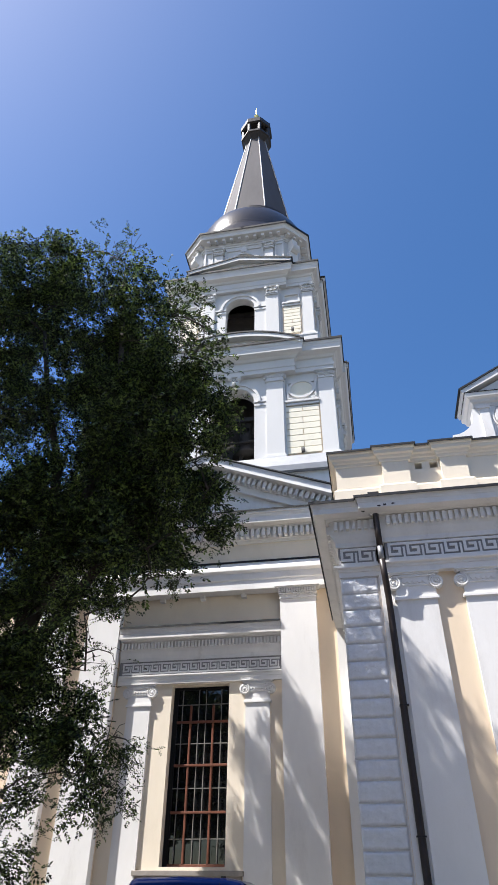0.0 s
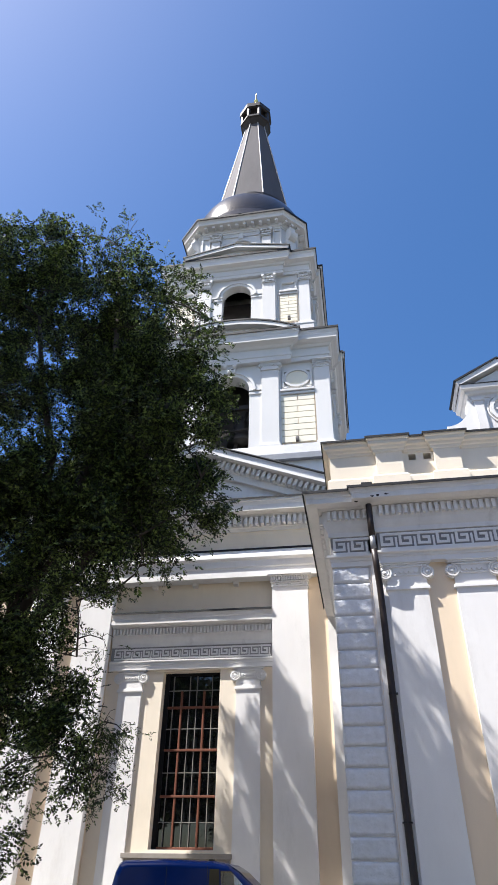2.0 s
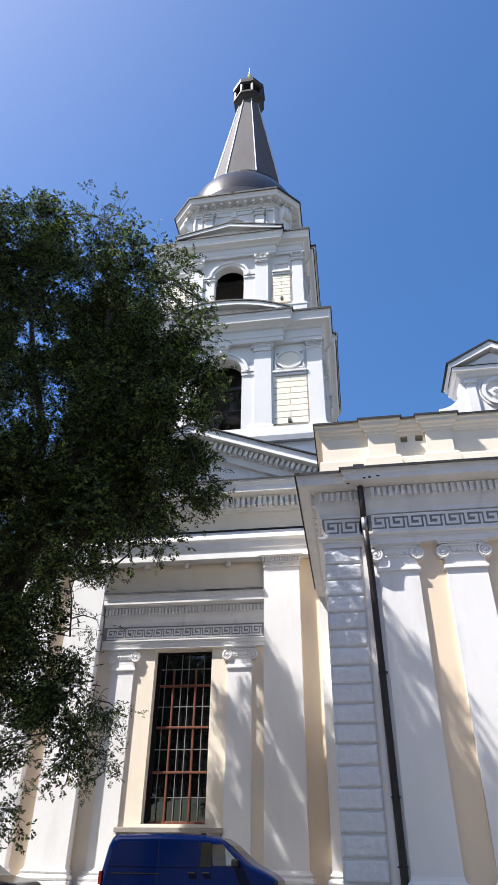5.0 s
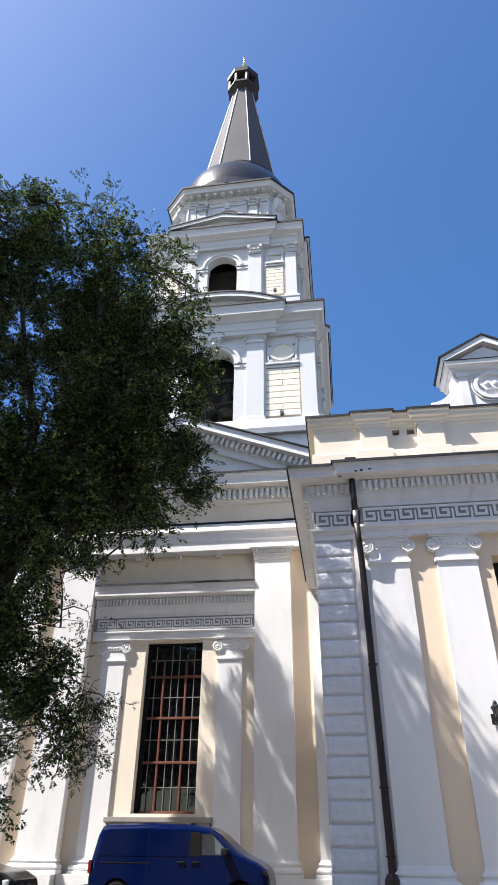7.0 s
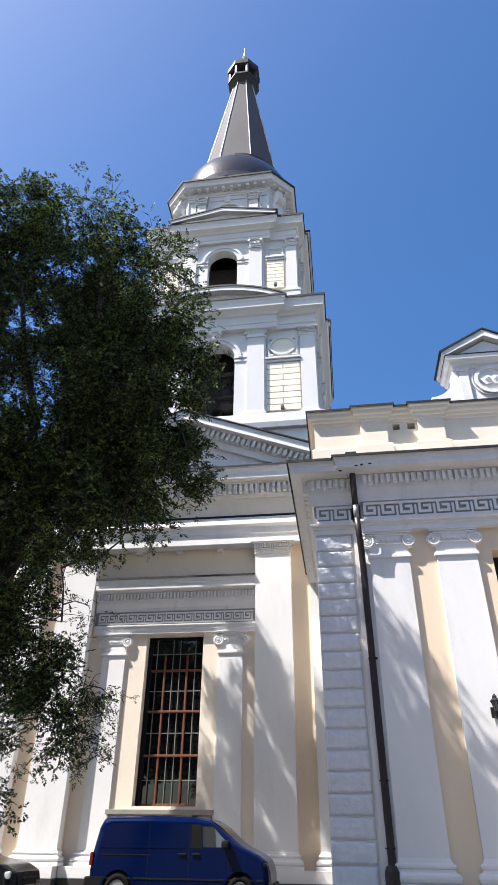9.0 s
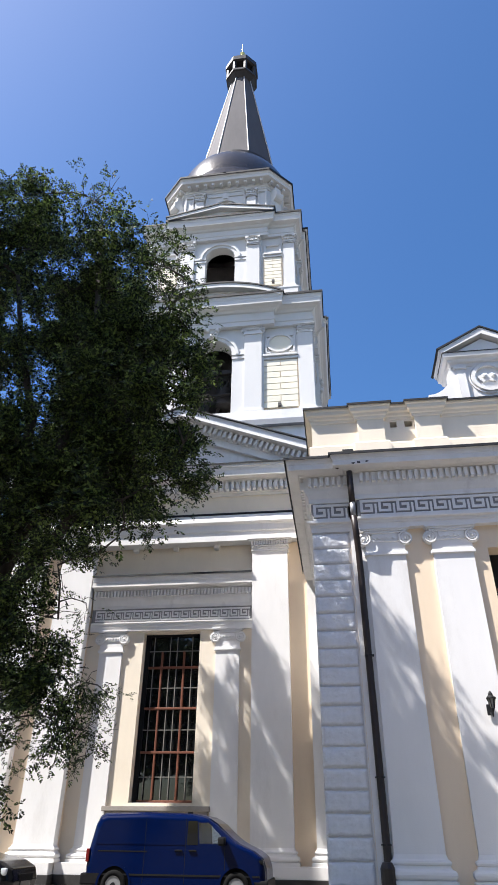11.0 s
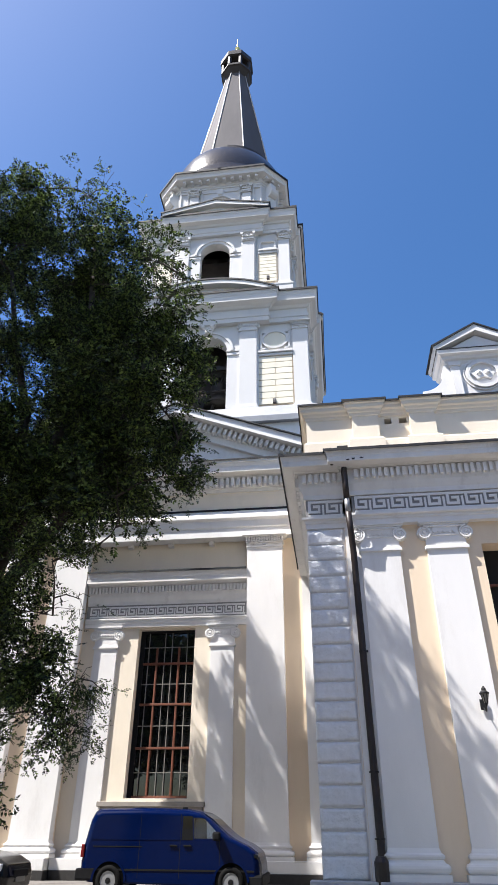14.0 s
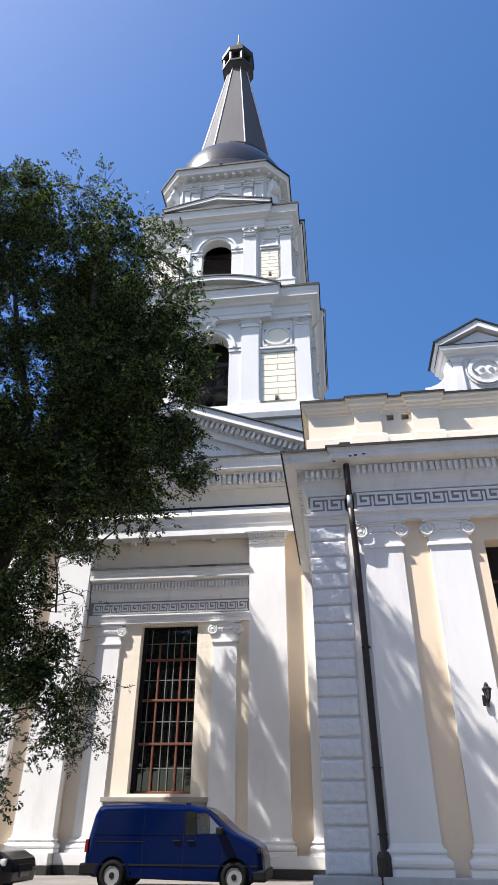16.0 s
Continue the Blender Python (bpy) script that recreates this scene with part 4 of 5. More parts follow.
for k in range(8):
    R = Matrix.Translation((TX, TY, 0)) @ Matrix.Rotation(k * math.pi / 4, 4, "Z")
    if k % 2 == 0:
        for s in (-1, 1):
            bm = boxm(s * 1.75, s * 2.45, -4.60, -4.32, 40.7, 44.77)
            bm.transform(R)
            p = part("pilaster", bm, TOWER_WHITE, tower)
            piece("capital", ACAN3, p, R @ Matrix.Translation((s * 2.1, -4.47, 44.77)))
            bm = bmesh.new()
            for x0, x1, z0, z1 in ((2.6, 3.3, 45.37, 45.51), (2.6, 2.72, 41.5, 45.37), (3.2, 3.32, 41.5, 45.37)):
                box(bm, s * x0, s * x1, -4.52, -4.37, z0, z1, 0.02)
            bm.transform(R)
            part("frame", bm, TOWER_WHITE, tower)
        bm = arch_band(bmesh.new(), 0, 43.57, 1.05, 1.35, -4.58, -4.32)
        box(bm, -0.2, 0.2, -4.67, -4.32, 44.77, 45.47, 0.03)
        for s in (-1, 1):
            box(bm, s * 1.45, s * 1.6, -4.50, -4.32, 43.37, 45.37, 0.02)
            box(bm, s * 0.3, s * 1.6, -4.50, -4.32, 45.23, 45.37, 0.02)
        bm.transform(R)
        part("blind_arch", bm, TOWER_WHITE, tower)
    else:
        bm = bmesh.new()
        f = -(4.42 + 3.25) / math.sqrt(2)
        box(bm, -0.45, 0.45, f - 0.35, f + 0.1, 40.7, 44.37, 0.05)
        bmesh.ops.create_cone(bm, cap_ends=True, segments=16, radius1=0.55, radius2=0.55, depth=0.7, matrix=Matrix.Translation((0, f - 0.25, 44.87)) @ Matrix.Rotation(math.pi / 2, 4, "Y"))
        box(bm, -0.3, 0.3, f - 0.55, f + 0.1, 45.07, 45.87, 0.05)
        bm.transform(R)
        part("console", bm, TOWER_WHITE, tower)
prof = [(5.42, 47.0), (5.42, 47.3)] + [(3.35 + 2.02 * math.cos(t), 47.3 + 4.95 * math.sin(t)) for t in [math.pi / 2 * i / 12 for i in range(13)]] + [(3.2, 52.3)]
part("dome", lathe(bmesh.new(), prof, TX, TY, 40), DOME, tower, "dark glossy sheet metal dome", True)
O = math.pi / 8
SX = TX + 0.24
part("spire_ring", lathe(bmesh.new(), [(3.3, 52.3), (3.72, 52.35), (3.72, 52.7), (3.4, 52.75)], SX, TY, 32), LANTERN, tower, "dark ring at the foot of the spire")
part("spire", lathe(bmesh.new(), [(3.6, 52.6), (3.6, 52.85), (1.02, 70.0), (1.02, 70.2)], SX, TY, 8, O), SPIRE, tower, "tall grey-brown octagonal metal spire")
for i in range(8):
    a = O + i * math.pi / 4
    c, s_ = math.cos(a), math.sin(a)
    part("seam", tube(bmesh.new(), [(SX + 3.63 * c, TY + 3.63 * s_, 52.85), (SX + 1.05 * c, TY + 1.05 * s_, 70.0)], 0.06, 6), RIB, tower)
lant = part("lantern", lathe(bmesh.new(), [(1.0, 69.5), (1.55, 70.1), (1.72, 70.2), (1.72, 70.5), (1.5, 70.6)], SX, TY, 8, O), LANTERN, tower, "open octagonal lantern on the spire")
for i in range(8):
    a = O + i * math.pi / 4
    part("post", tube(bmesh.new(), [(SX + 1.5 * math.cos(a), TY + 1.5 * math.sin(a), 70.5), (SX + 1.5 * math.cos(a), TY + 1.5 * math.sin(a), 72.1)], 0.22, 6), LANTERN, lant)
part("lantern_roof", lathe(bmesh.new(), [(1.6, 72.0), (1.82, 72.1), (1.82, 72.8), (1.2, 73.6), (0.25, 74.4)], SX, TY, 8, O), LANTERN, lant)
part("lantern_core", lathe(bmesh.new(), [(0.55, 70.5), (0.55, 72.1)], SX, TY, 8), RIB, lant)
part("finial", lathe(bmesh.new(), [(0.14, 74.2), (0.12, 76.1), (0.28, 76.4), (0.1, 76.7), (0.05, 78.4)], SX, TY, 10), BRASS, tower, "thin gilded finial")
# bells in the lower belfry
bell_beam = part("bell_beam", boxm(TX - 2.2, TX + 2.2, TY - 5.4, TY - 5.2, 26.3, 26.6), BELL, tower, "dark beam that carries the bell")
part("bell", lathe(bmesh.new(), [(0.95, 24.0), (0.92, 24.1), (0.72, 24.5), (0.58, 25.1), (0.52, 25.6), (0.36, 25.9), (0.12, 26.0), (0.1, 26.35)], TX + 0.5, TY - 4.5, 24), BELL, tower, "dark bronze bell", True)
part("strut", tube(bmesh.new(), [(TX - 0.2, TY - 4.9, 22.4), (TX + 0.9, TY - 4.9, 26.4)], 0.10, 6), BELL, tower)
part("strut", tube(bmesh.new(), [(TX - 1.2, TY - 5.3, 24.6), (TX + 1.2, TY - 5.3, 24.75)], 0.08, 6), BELL, tower)

# ---- downpipe ----
pipe = thing("downpipe", (0.72, 15.75, 0), "dark brown metal downpipe with a galvanised length at the top", "downpipe")
part("pipe", tube(bmesh.new(), [(0.655, 15.40, 10.05), (0.66, 15.42, 9.6), (0.665, 15.44, 9.12)], 0.085, 10), PIPE, pipe, smooth=True)
part("pipe", tube(bmesh.new(), [(0.665, 15.44, 9.15), (0.675, 15.47, 8.72)], 0.075, 10), PIPE_GREY, pipe, "galvanised pipe length", True)
part("pipe", tube(bmesh.new(), [(0.675, 15.47, 8.75), (0.71, 15.62, 8.25), (0.74, 15.80, 7.8), (0.75, 15.86, 7.2), (0.79, 15.86, 0.8), (0.76, 15.75, 0.45)], 0.085, 10), PIPE, pipe, smooth=True)
part("outlet", boxm(0.50, 0.80, 15.10, 15.35, 10.51, 10.60, 0.01), FLASHING, pipe, "dark roof outlet on the cornice")
for z in (5.2, 2.6, 1.35):
    part("bracket", boxm(0.67, 0.885, 15.78, 15.95, z - 0.012, z + 0.012), IRON, pipe)
part("shoe", lathe(bmesh.new(), [(0.10, 0.55), (0.15, 0.6), (0.15, 0.95), (0.1, 1.05)], 0.76, 15.72, 12), PIPE, pipe)

# ---- wall lantern ----
lamp = thing("wall_lantern", (3.36, 15.8, 3.9), "small black iron wall lantern on a bracket", "wall lamp")
LX, LY = 3.33, 15.42
part("body", lathe(bmesh.new(), [(0.036, 3.916), (0.08, 4.103), (0.086, 4.118)], LX, LY, 6), BAR, lamp)
for i in range(6):
    a = i * math.pi / 3
    part("post", tube(bmesh.new(), [(LX + 0.04 * math.cos(a), LY + 0.04 * math.sin(a), 3.909), (LX + 0.086 * math.cos(a), LY + 0.086 * math.sin(a), 4.118)], 0.01, 5), IRON, lamp)
part("hood", lathe(bmesh.new(), [(0.108, 4.110), (0.108, 4.132), (0.05, 4.190), (0.05, 4.218), (0.043, 4.233), (0.015, 4.276)], LX, LY, 12), IRON, lamp)
part("foot", lathe(bmesh.new(), [(0.015, 3.844), (0.03, 3.873), (0.043, 3.916)], LX, LY, 8), IRON, lamp)
part("arm", tube(bmesh.new(), [(LX, LY, 3.873), (LX + 0.02, LY + 0.15, 3.772), (LX + 0.02, LY + 0.30, 3.815), (LX + 0.02, 15.82, 3.9)], 0.014, 6), IRON, lamp)
part("wall_plate", boxm(LX - 0.05, LX + 0.09, 15.79, 15.82, 3.830, 4.060, 0.01), IRON, lamp)

# ---- floodlight boxes on the tower ----
for x, y, z in ((-2.4, 29.98, 22.75), (-2.75, 30.75, 33.75)):
    fl = thing("floodlight", (x, y, z), "small dark box floodlight on the tower ledge", "floodlight", "tower floodlights")
    part("housing", boxm(x - 0.10, x + 0.10, y - 0.10, y + 0.1, z, z + 0.28, 0.02), FLOOD, fl)
    part("lens", boxm(x - 0.07, x + 0.07, y - 0.112, y - 0.098, z + 0.15, z + 0.25), BAR, fl)

# ---- vehicles ----
def extrude_side(bm, outline, y0, y1, inset=0.0):
    """A vehicle body from its side outline (x, z), drawn in towards the sides."""
    cx = sum(x for x, z in outline) / len(outline)
    rings = []
    for y, k in ((y0, inset), (y0 + 0.07, inset * 0.35), (y0 + 0.22, 0), (y1 - 0.22, 0), (y1 - 0.07, inset * 0.35), (y1, inset)):
        rings.append([bm.verts.new((x + (cx - x) * k * 0.5, y, z - max(0, z - 1.0) * k)) for x, z in outline])
    for a, b in zip(rings, rings[1:]):
        for i in range(len(a)):
            j = (i + 1) % len(a)
            bm.faces.new((a[i], a[j], b[j], b[i]))
    bm.faces.new(rings[0])
    bm.faces.new(list(reversed(rings[-1])))
    return bm

def wheel(parent, x, y, r, side=-1):
    w = part("wheel", lathe(bmesh.new(), [(r * 0.62, -0.10), (r * 0.95, -0.10), (r, -0.06), (r, 0.06), (r * 0.95, 0.10), (r * 0.62, 0.10), (r * 0.60, 0.02)], 0, 0, 28, 0.0, False), TYRE, parent, "black tyre on a silver rim", True)
    m = Matrix.Translation((x, y, r)) @ Matrix.Rotation(math.pi / 2, 4, "X")
    w.data.transform(m)
    bm = lathe(bmesh.new(), [(r * 0.64, 0.085), (r * 0.60, 0.10), (r * 0.55, 0.06), (r * 0.34, 0.05), (r * 0.30, 0.075), (r * 0.24, 0.08)], 0, 0, 28)
    bm.transform(m)
    part("rim", bm, STEEL, w, "silver steel rim")
    # rim holes are black discs, their shade put into the colour
    bm = bmesh.new()
    for i in range(12):
        a = i * math.pi / 6
        bmesh.ops.create_cone(bm, cap_ends=True, segments=8, radius1=r * 0.06, radius2=r * 0.06, depth=0.02, matrix=Matrix.Translation((r * 0.45 * math.cos(a), r * 0.45 * math.sin(a), 0.062)))
    bm.transform(m)
    part("rim_hole", bm, WELL_SHADE, w)
    bm = lathe(bmesh.new(), [(r * 0.22, 0.07), (r * 0.20, 0.095), (r * 0.05, 0.10)], 0, 0, 16)
    bm.transform(m)
    part("hub_cap", bm, PLASTIC, w, "dark hub cap")
    return w

VX, VY = -7.0, 19.3
van = thing("panel_van", (VX + 2.4, VY + 0.95, 0), "dark blue panel van parked on the paving by the church", "van")
def V(pts):
    return [(VX + x, z) for x, z in pts]
vo = V([(0.02, 0.50), (0.0, 0.75), (0.04, 1.15), (0.16, 1.70), (0.26, 1.90), (0.42, 1.965), (1.6, 1.99), (2.9, 1.96), (3.25, 1.90), (3.55, 1.73), (3.98, 1.40), (4.16, 1.29), (4.55, 1.13), (4.78, 0.98), (4.86, 0.75), (4.88, 0.45), (4.80, 0.25), (4.42, 0.22), (0.2, 0.30)])
body = part("body", extrude_side(bmesh.new(), vo, VY, VY + 1.9, 0.13), BLUE, van, "glossy dark blue van body", False)
bv = body.modifiers.new("round", "BEVEL")
bv.width, bv.segments, bv.limit_method, bv.angle_limit = 0.04, 3, "ANGLE", radians(25)
# the cab is open from window to window
cut = new("cut", mesh_of("cut", prism(bmesh.new(), V([(3.10, 1.28), (3.06, 1.75), (3.34, 1.75), (3.68, 1.45), (3.72, 1.28)]), VY - 0.2, VY + 2.1), PLASTIC))
hole = body.modifiers.new("cab", "BOOLEAN")
hole.operation, hole.object = "DIFFERENCE", cut
solid = bpy.data.meshes.new_from_object(body.evaluated_get(bpy.context.evaluated_depsgraph_get()))
body.modifiers.clear()
body.data = solid
bpy.data.objects.remove(cut)
for y in (VY + 0.012, VY + 1.88):
    part("side_window", prism(bmesh.new(), V([(3.09, 1.27), (3.05, 1.76), (3.35, 1.76), (3.69, 1.45), (3.73, 1.27)]), y, y + 0.006), CLEAR, van, "clear side window of the cab")
part("side_window", prism(bmesh.new(), V([(2.76, 1.25), (2.78, 1.79), (3.03, 1.79), (3.07, 1.25)]), VY - 0.004, VY + 0.02), CAR_GLASS, van, "dark tinted pane behind the cab window")
for x in (0.86, 4.10):
    part("wheel_arch_lip", arch_band(bmesh.new(), VX + x, 0.34, 0.42, 0.475, VY - 0.022, VY + 0.03, 20, 1.0), BLUE, van)
part("windscreen", prism(bmesh.new(), V([(3.34, 1.86), (3.56, 1.735), (4.0, 1.36), (3.95, 1.33)]), VY + 0.18, VY + 1.72), CAR_GLASS, van)
part("side_moulding", boxm(VX + 0.1, VX + 4.7, VY - 0.012, VY + 0.03, 0.56, 0.60), PLASTIC, van)
part("crease", boxm(VX + 0.30, VX + 2.7, VY - 0.008, VY + 0.03, 1.245, 1.262), BLUE, van)
part("slide_rail", boxm(VX + 0.35, VX + 1.7, VY - 0.006, VY + 0.02, 1.08, 1.105), PLASTIC, van)
for x in (1.62, 2.72, 3.78):
    part("door_gap", boxm(VX + x, VX + x + 0.012, VY - 0.003, VY + 0.02, 0.4, 1.85 if x < 3 else 1.25), PLASTIC, van)
for x in (2.45, 2.83):
    part("door_handle", boxm(VX + x, VX + x + 0.2, VY - 0.035, VY + 0.02, 1.10, 1.14, 0.01), PLASTIC, van)
part("mirror", boxm(VX + 3.62, VX + 3.82, VY - 0.24, VY - 0.02, 1.24, 1.44, 0.05), PLASTIC, van)
part("rear_bumper", boxm(VX - 0.06, VX + 0.5, VY - 0.01, VY + 1.91, 0.34, 0.60, 0.04), PLASTIC, van)
part("front_bumper", boxm(VX + 4.3, VX + 4.92, VY - 0.005, VY + 1.905, 0.24, 0.50, 0.05), PLASTIC, van)
part("tail_lamp", boxm(VX + 0.03, VX + 0.12, VY - 0.004, VY + 0.10, 0.84, 1.14, 0.02), TAIL, van)
part("headlight", boxm(VX + 4.50, VX + 4.80, VY + 0.02, VY + 0.30, 0.84, 0.95, 0.03), CAR_GLASS, van)
# a black disc on the body side stands in for the shaded well
for x in (0.86, 4.10):
    part("wheel_arch", lathe(bmesh.new(), [(0.41, -0.02), (0.41, 0.006)], 0, 0, 30), WELL_SHADE, van).data.transform(Matrix.Translation((VX + x, VY, 0.36)) @ Matrix.Rotation(math.pi / 2, 4, "X"))
    wheel(van, VX + x, VY + 0.06, 0.34)
    wheel(van, VX + x, VY + 1.72, 0.34)
part("antenna_fin", boxm(VX + 2.62, VX + 2.76, VY + 0.6, VY + 0.66, 1.97, 2.02, 0.01), PLASTIC, van)

CX, CY = -8.35, 17.3
car = thing("parked_car", (CX, CY + 0.9, 0), "glossy black passenger car, its nose beside the van", "car")
def C(pts):
    return [(CX + x, z) for x, z in pts]
co = C([(-4.3, 0.3), (-4.35, 0.8), (-4.0, 0.98), (-3.2, 1.05), (-2.6, 1.42), (-1.6, 1.45), (-0.85, 1.02), (-0.1, 0.90), (0.22, 0.74), (0.30, 0.5), (0.26, 0.24), (-4.1, 0.22)])
body = part("body", extrude_side(bmesh.new(), [(x + 4.3 - 0.3 + 0.0, z) for x, z in co], CY, CY + 1.78, 0.2), BLACK_PAINT, car)
body.location.x = -4.0
bv = body.modifiers.new("round", "BEVEL")
bv.width, bv.segments, bv.limit_method, bv.angle_limit = 0.09, 4, "ANGLE", radians(12)
part("headlight", boxm(CX - 0.35, CX + 0.16, CY + 0.01, CY + 0.42, 0.60, 0.76, 0.05), LENS, car)
part("grille", boxm(CX + 0.2, CX + 0.30, CY + 0.5, CY + 1.3, 0.45, 0.62, 0.02), PLASTIC, car)
part("number_plate", boxm(CX + 0.285, CX + 0.31, CY + 0.63, CY + 1.15, 0.36, 0.47, 0.004), BAR, car)
for x in (-0.6, -3.2):
    wheel(car, CX + x, CY + 0.12, 0.31)
    wheel(car, CX + x, CY + 1.66, 0.31)

# ---- trees ----
def tree(name, base, label, height, clumps, seed, sprays, leaf, tilt=(0.0, 0.0), stretch=1.0, boughs=(), tuft=14):
    """A trunk with limbs that reach into the crown's clumps (x, y, z, half width, half height, fullness), and sprays of leaves."""
    blobs = [((x, y, z), (a, min(1.2, a * 1.1 + 0.2), b), w) for x, y, z, a, b, w in clumps]
    rng = np.random.default_rng(seed)
    t = thing(name, base, label, "tree")
    bm = bmesh.new()
    bx, by, _ = base
    fork = Vector((bx + tilt[0], by + tilt[1], height * 0.28))
    trunk = [Vector((bx, by, -0.1)), Vector((bx + tilt[0] * 0.3, by + tilt[1] * 0.3, height * 0.1)), fork]
    tube(bm, trunk, [0.36, 0.27, 0.22], 12)
    # boughs grow from the nearest wood that already stands
    wood = [fork]
    for way_up in boughs:
        pts = [fork] + [Vector(p) for p in way_up]
        tube(bm, pts, [0.17 - 0.11 * k / (len(pts) - 1) for k in range(len(pts))], 8)
        for a, b in zip(pts, pts[1:]):
            wood += [a.lerp(b, k / 4) for k in range(1, 5)]
    for c, r, w in sorted(blobs, key=lambda e: (Vector(e[0]) - fork).length):
        c = Vector(c)
        root = min(wood, key=lambda p: (p - c).length + max(0, p.z - c.z) * 0.6)
        span = (c - root).length
        mid = root.lerp(c, 0.5) + Vector((rng.normal(0, 0.1), rng.normal(0, 0.1), 0.12)) * span
        thick = 0.012 + 0.016 * min(span, 3.0) * min(1.0, c.z / 9)
        tube(bm, [root, mid, c], [thick, thick * 0.7, thick * 0.4], 6)
        wood += [root.lerp(mid, 0.5), mid, mid.lerp(c, 0.5), c]
        for _ in range(int(3 + 5 * min(1.0, r[0]))):
            d = Vector(rng.normal(0, 1, 3))
            d.normalize()
            e = c + Vector((d.x * r[0], d.y * r[1], d.z * r[2])) * 0.8
            s = mid.lerp(c, rng.uniform(0.4, 1.0))
            tube(bm, [s, s.lerp(e, 0.5) + Vector((0, 0, 0.08)), e], [thick * 0.4, thick * 0.3, 0.006], 5)
    part("trunk", bm, BARK, t, "dark rough trunk and limbs", True)
    # sprays: a drooping stem with alternate compound leaves of paired leaflets
    weight = np.array([w * r[0] * r[2] for c, r, w in blobs])
    pick = rng.choice(len(blobs), size=sprays, p=weight / weight.sum())
    cen = np.array([c for c, r, w in blobs])[pick]
    rad = np.array([r for c, r, w in blobs])[pick]
    unit = lambda v: v / np.linalg.norm(v, axis=-1, keepdims=True)
    n, m, q = sprays, 6, 9
    tufts = np.maximum(3, tuft * rad[:, 0] * rad[:, 2]).astype(int)
    which = (rng.uniform(0, 1, n) * tufts).astype(int) + 1000 * pick
    seeds = unit(rng.normal(0, 1, (1000 * len(blobs), 3))) * (rng.uniform(0.05, 1.0, 1000 * len(blobs)) ** 0.45)[:, None]
    d = seeds[which]
    start = cen + d * rad * 0.88 + rng.normal(0, 0.13, (n, 3)) * np.minimum(1.0, rad[:, :1] / 0.5)
    way = unit(unit(d) * np.array([1.0, 0.8, 0.5]) + rng.normal(0, 0.4, (n, 3)) + np.array([0, 0, -0.15]))
    small = np.clip(rad[:, 0] / 0.6, 0.5, 1.0) * stretch
    length = rng.uniform(0.40, 0.85, n) * small
    u = np.linspace(0.12, 1, m)
    stem = start[:, None] + way[:, None] * (length[:, None] * u)[..., None]
    stem[..., 2] -= (rng.uniform(0.05, 0.35, n) * length)[:, None] * u ** 2
    normal = unit(rng.normal(0, 0.45, (n, 3)) + np.array([0, 0, 1.0]))
    side = unit(np.cross(way, normal))
    sgn = np.where(np.arange(m) % 2 == 0, 1.0, -1.0)
    rach = unit(side[:, None] * sgn[None, :, None] * 0.8 + way[:, None] * 0.7 + rng.normal(0, 0.22, (n, m, 3)) + np.array([0, 0, -0.18]))
    nl = unit(normal[:, None] + rng.normal(0, 0.35, (n, m, 3)))
    per = unit(np.cross(rach, nl))
    rl = leaf * 2.9 * rng.uniform(0.75, 1.2, (n, m)) * small[:, None]
    v = np.array([0.25, 0.25, 0.5, 0.5, 0.72, 0.72, 0.92, 0.92, 1.0])
    hand = np.array([1, -1, 1, -1, 1, -1, 1, -1, 0.0])
    P = stem[:, :, None] + rach[:, :, None] * (rl[..., None] * v)[..., None]
    A = unit(rach[:, :, None] * 0.6 + per[:, :, None] * hand[:, None] * 0.85 + rng.normal(0, 0.2, (n, m, q, 3)))
    B = unit(np.cross(A, nl[:, :, None] + rng.normal(0, 0.35, (n, m, q, 3))))
    L = leaf * rng.uniform(0.75, 1.25, (n, m, q, 1)) * small[:, None, None, None]
    P, A, B = P.reshape(-1, 3), (A * L).reshape(-1, 3), (B * L * 0.27).reshape(-1, 3)
    quad = np.stack([P, P + A * 0.45 + B, P + A, P + A * 0.45 - B], axis=1).reshape(-1, 3)
    o = np.array([0.006, 0.006, 0.0])
    mid = stem[:, m // 2]
    stem = np.stack([start - o, mid - o, stem[:, -1], mid + o], axis=1).reshape(-1, 3)
    co_ = np.concatenate([quad, stem])
    nf = len(co_) // 4
    me = bpy.data.meshes.new("crown")
    me.vertices.add(len(co_))
    me.vertices.foreach_set("co", co_.astype(np.float32).ravel())
    me.loops.add(nf * 4)
    me.loops.foreach_set("vertex_index", np.arange(nf * 4, dtype=np.int32))
    me.polygons.add(nf)
    me.polygons.foreach_set("loop_start", np.arange(0, nf * 4, 4, dtype=np.int32))
    me.update(calc_edges=True)
    me.validate()
    me.materials.append(LEAF)
    crown = hang(new("crown", me), t)
    tagged(crown, "dense crown of small narrow green leaves", kind="stuff")
    return t

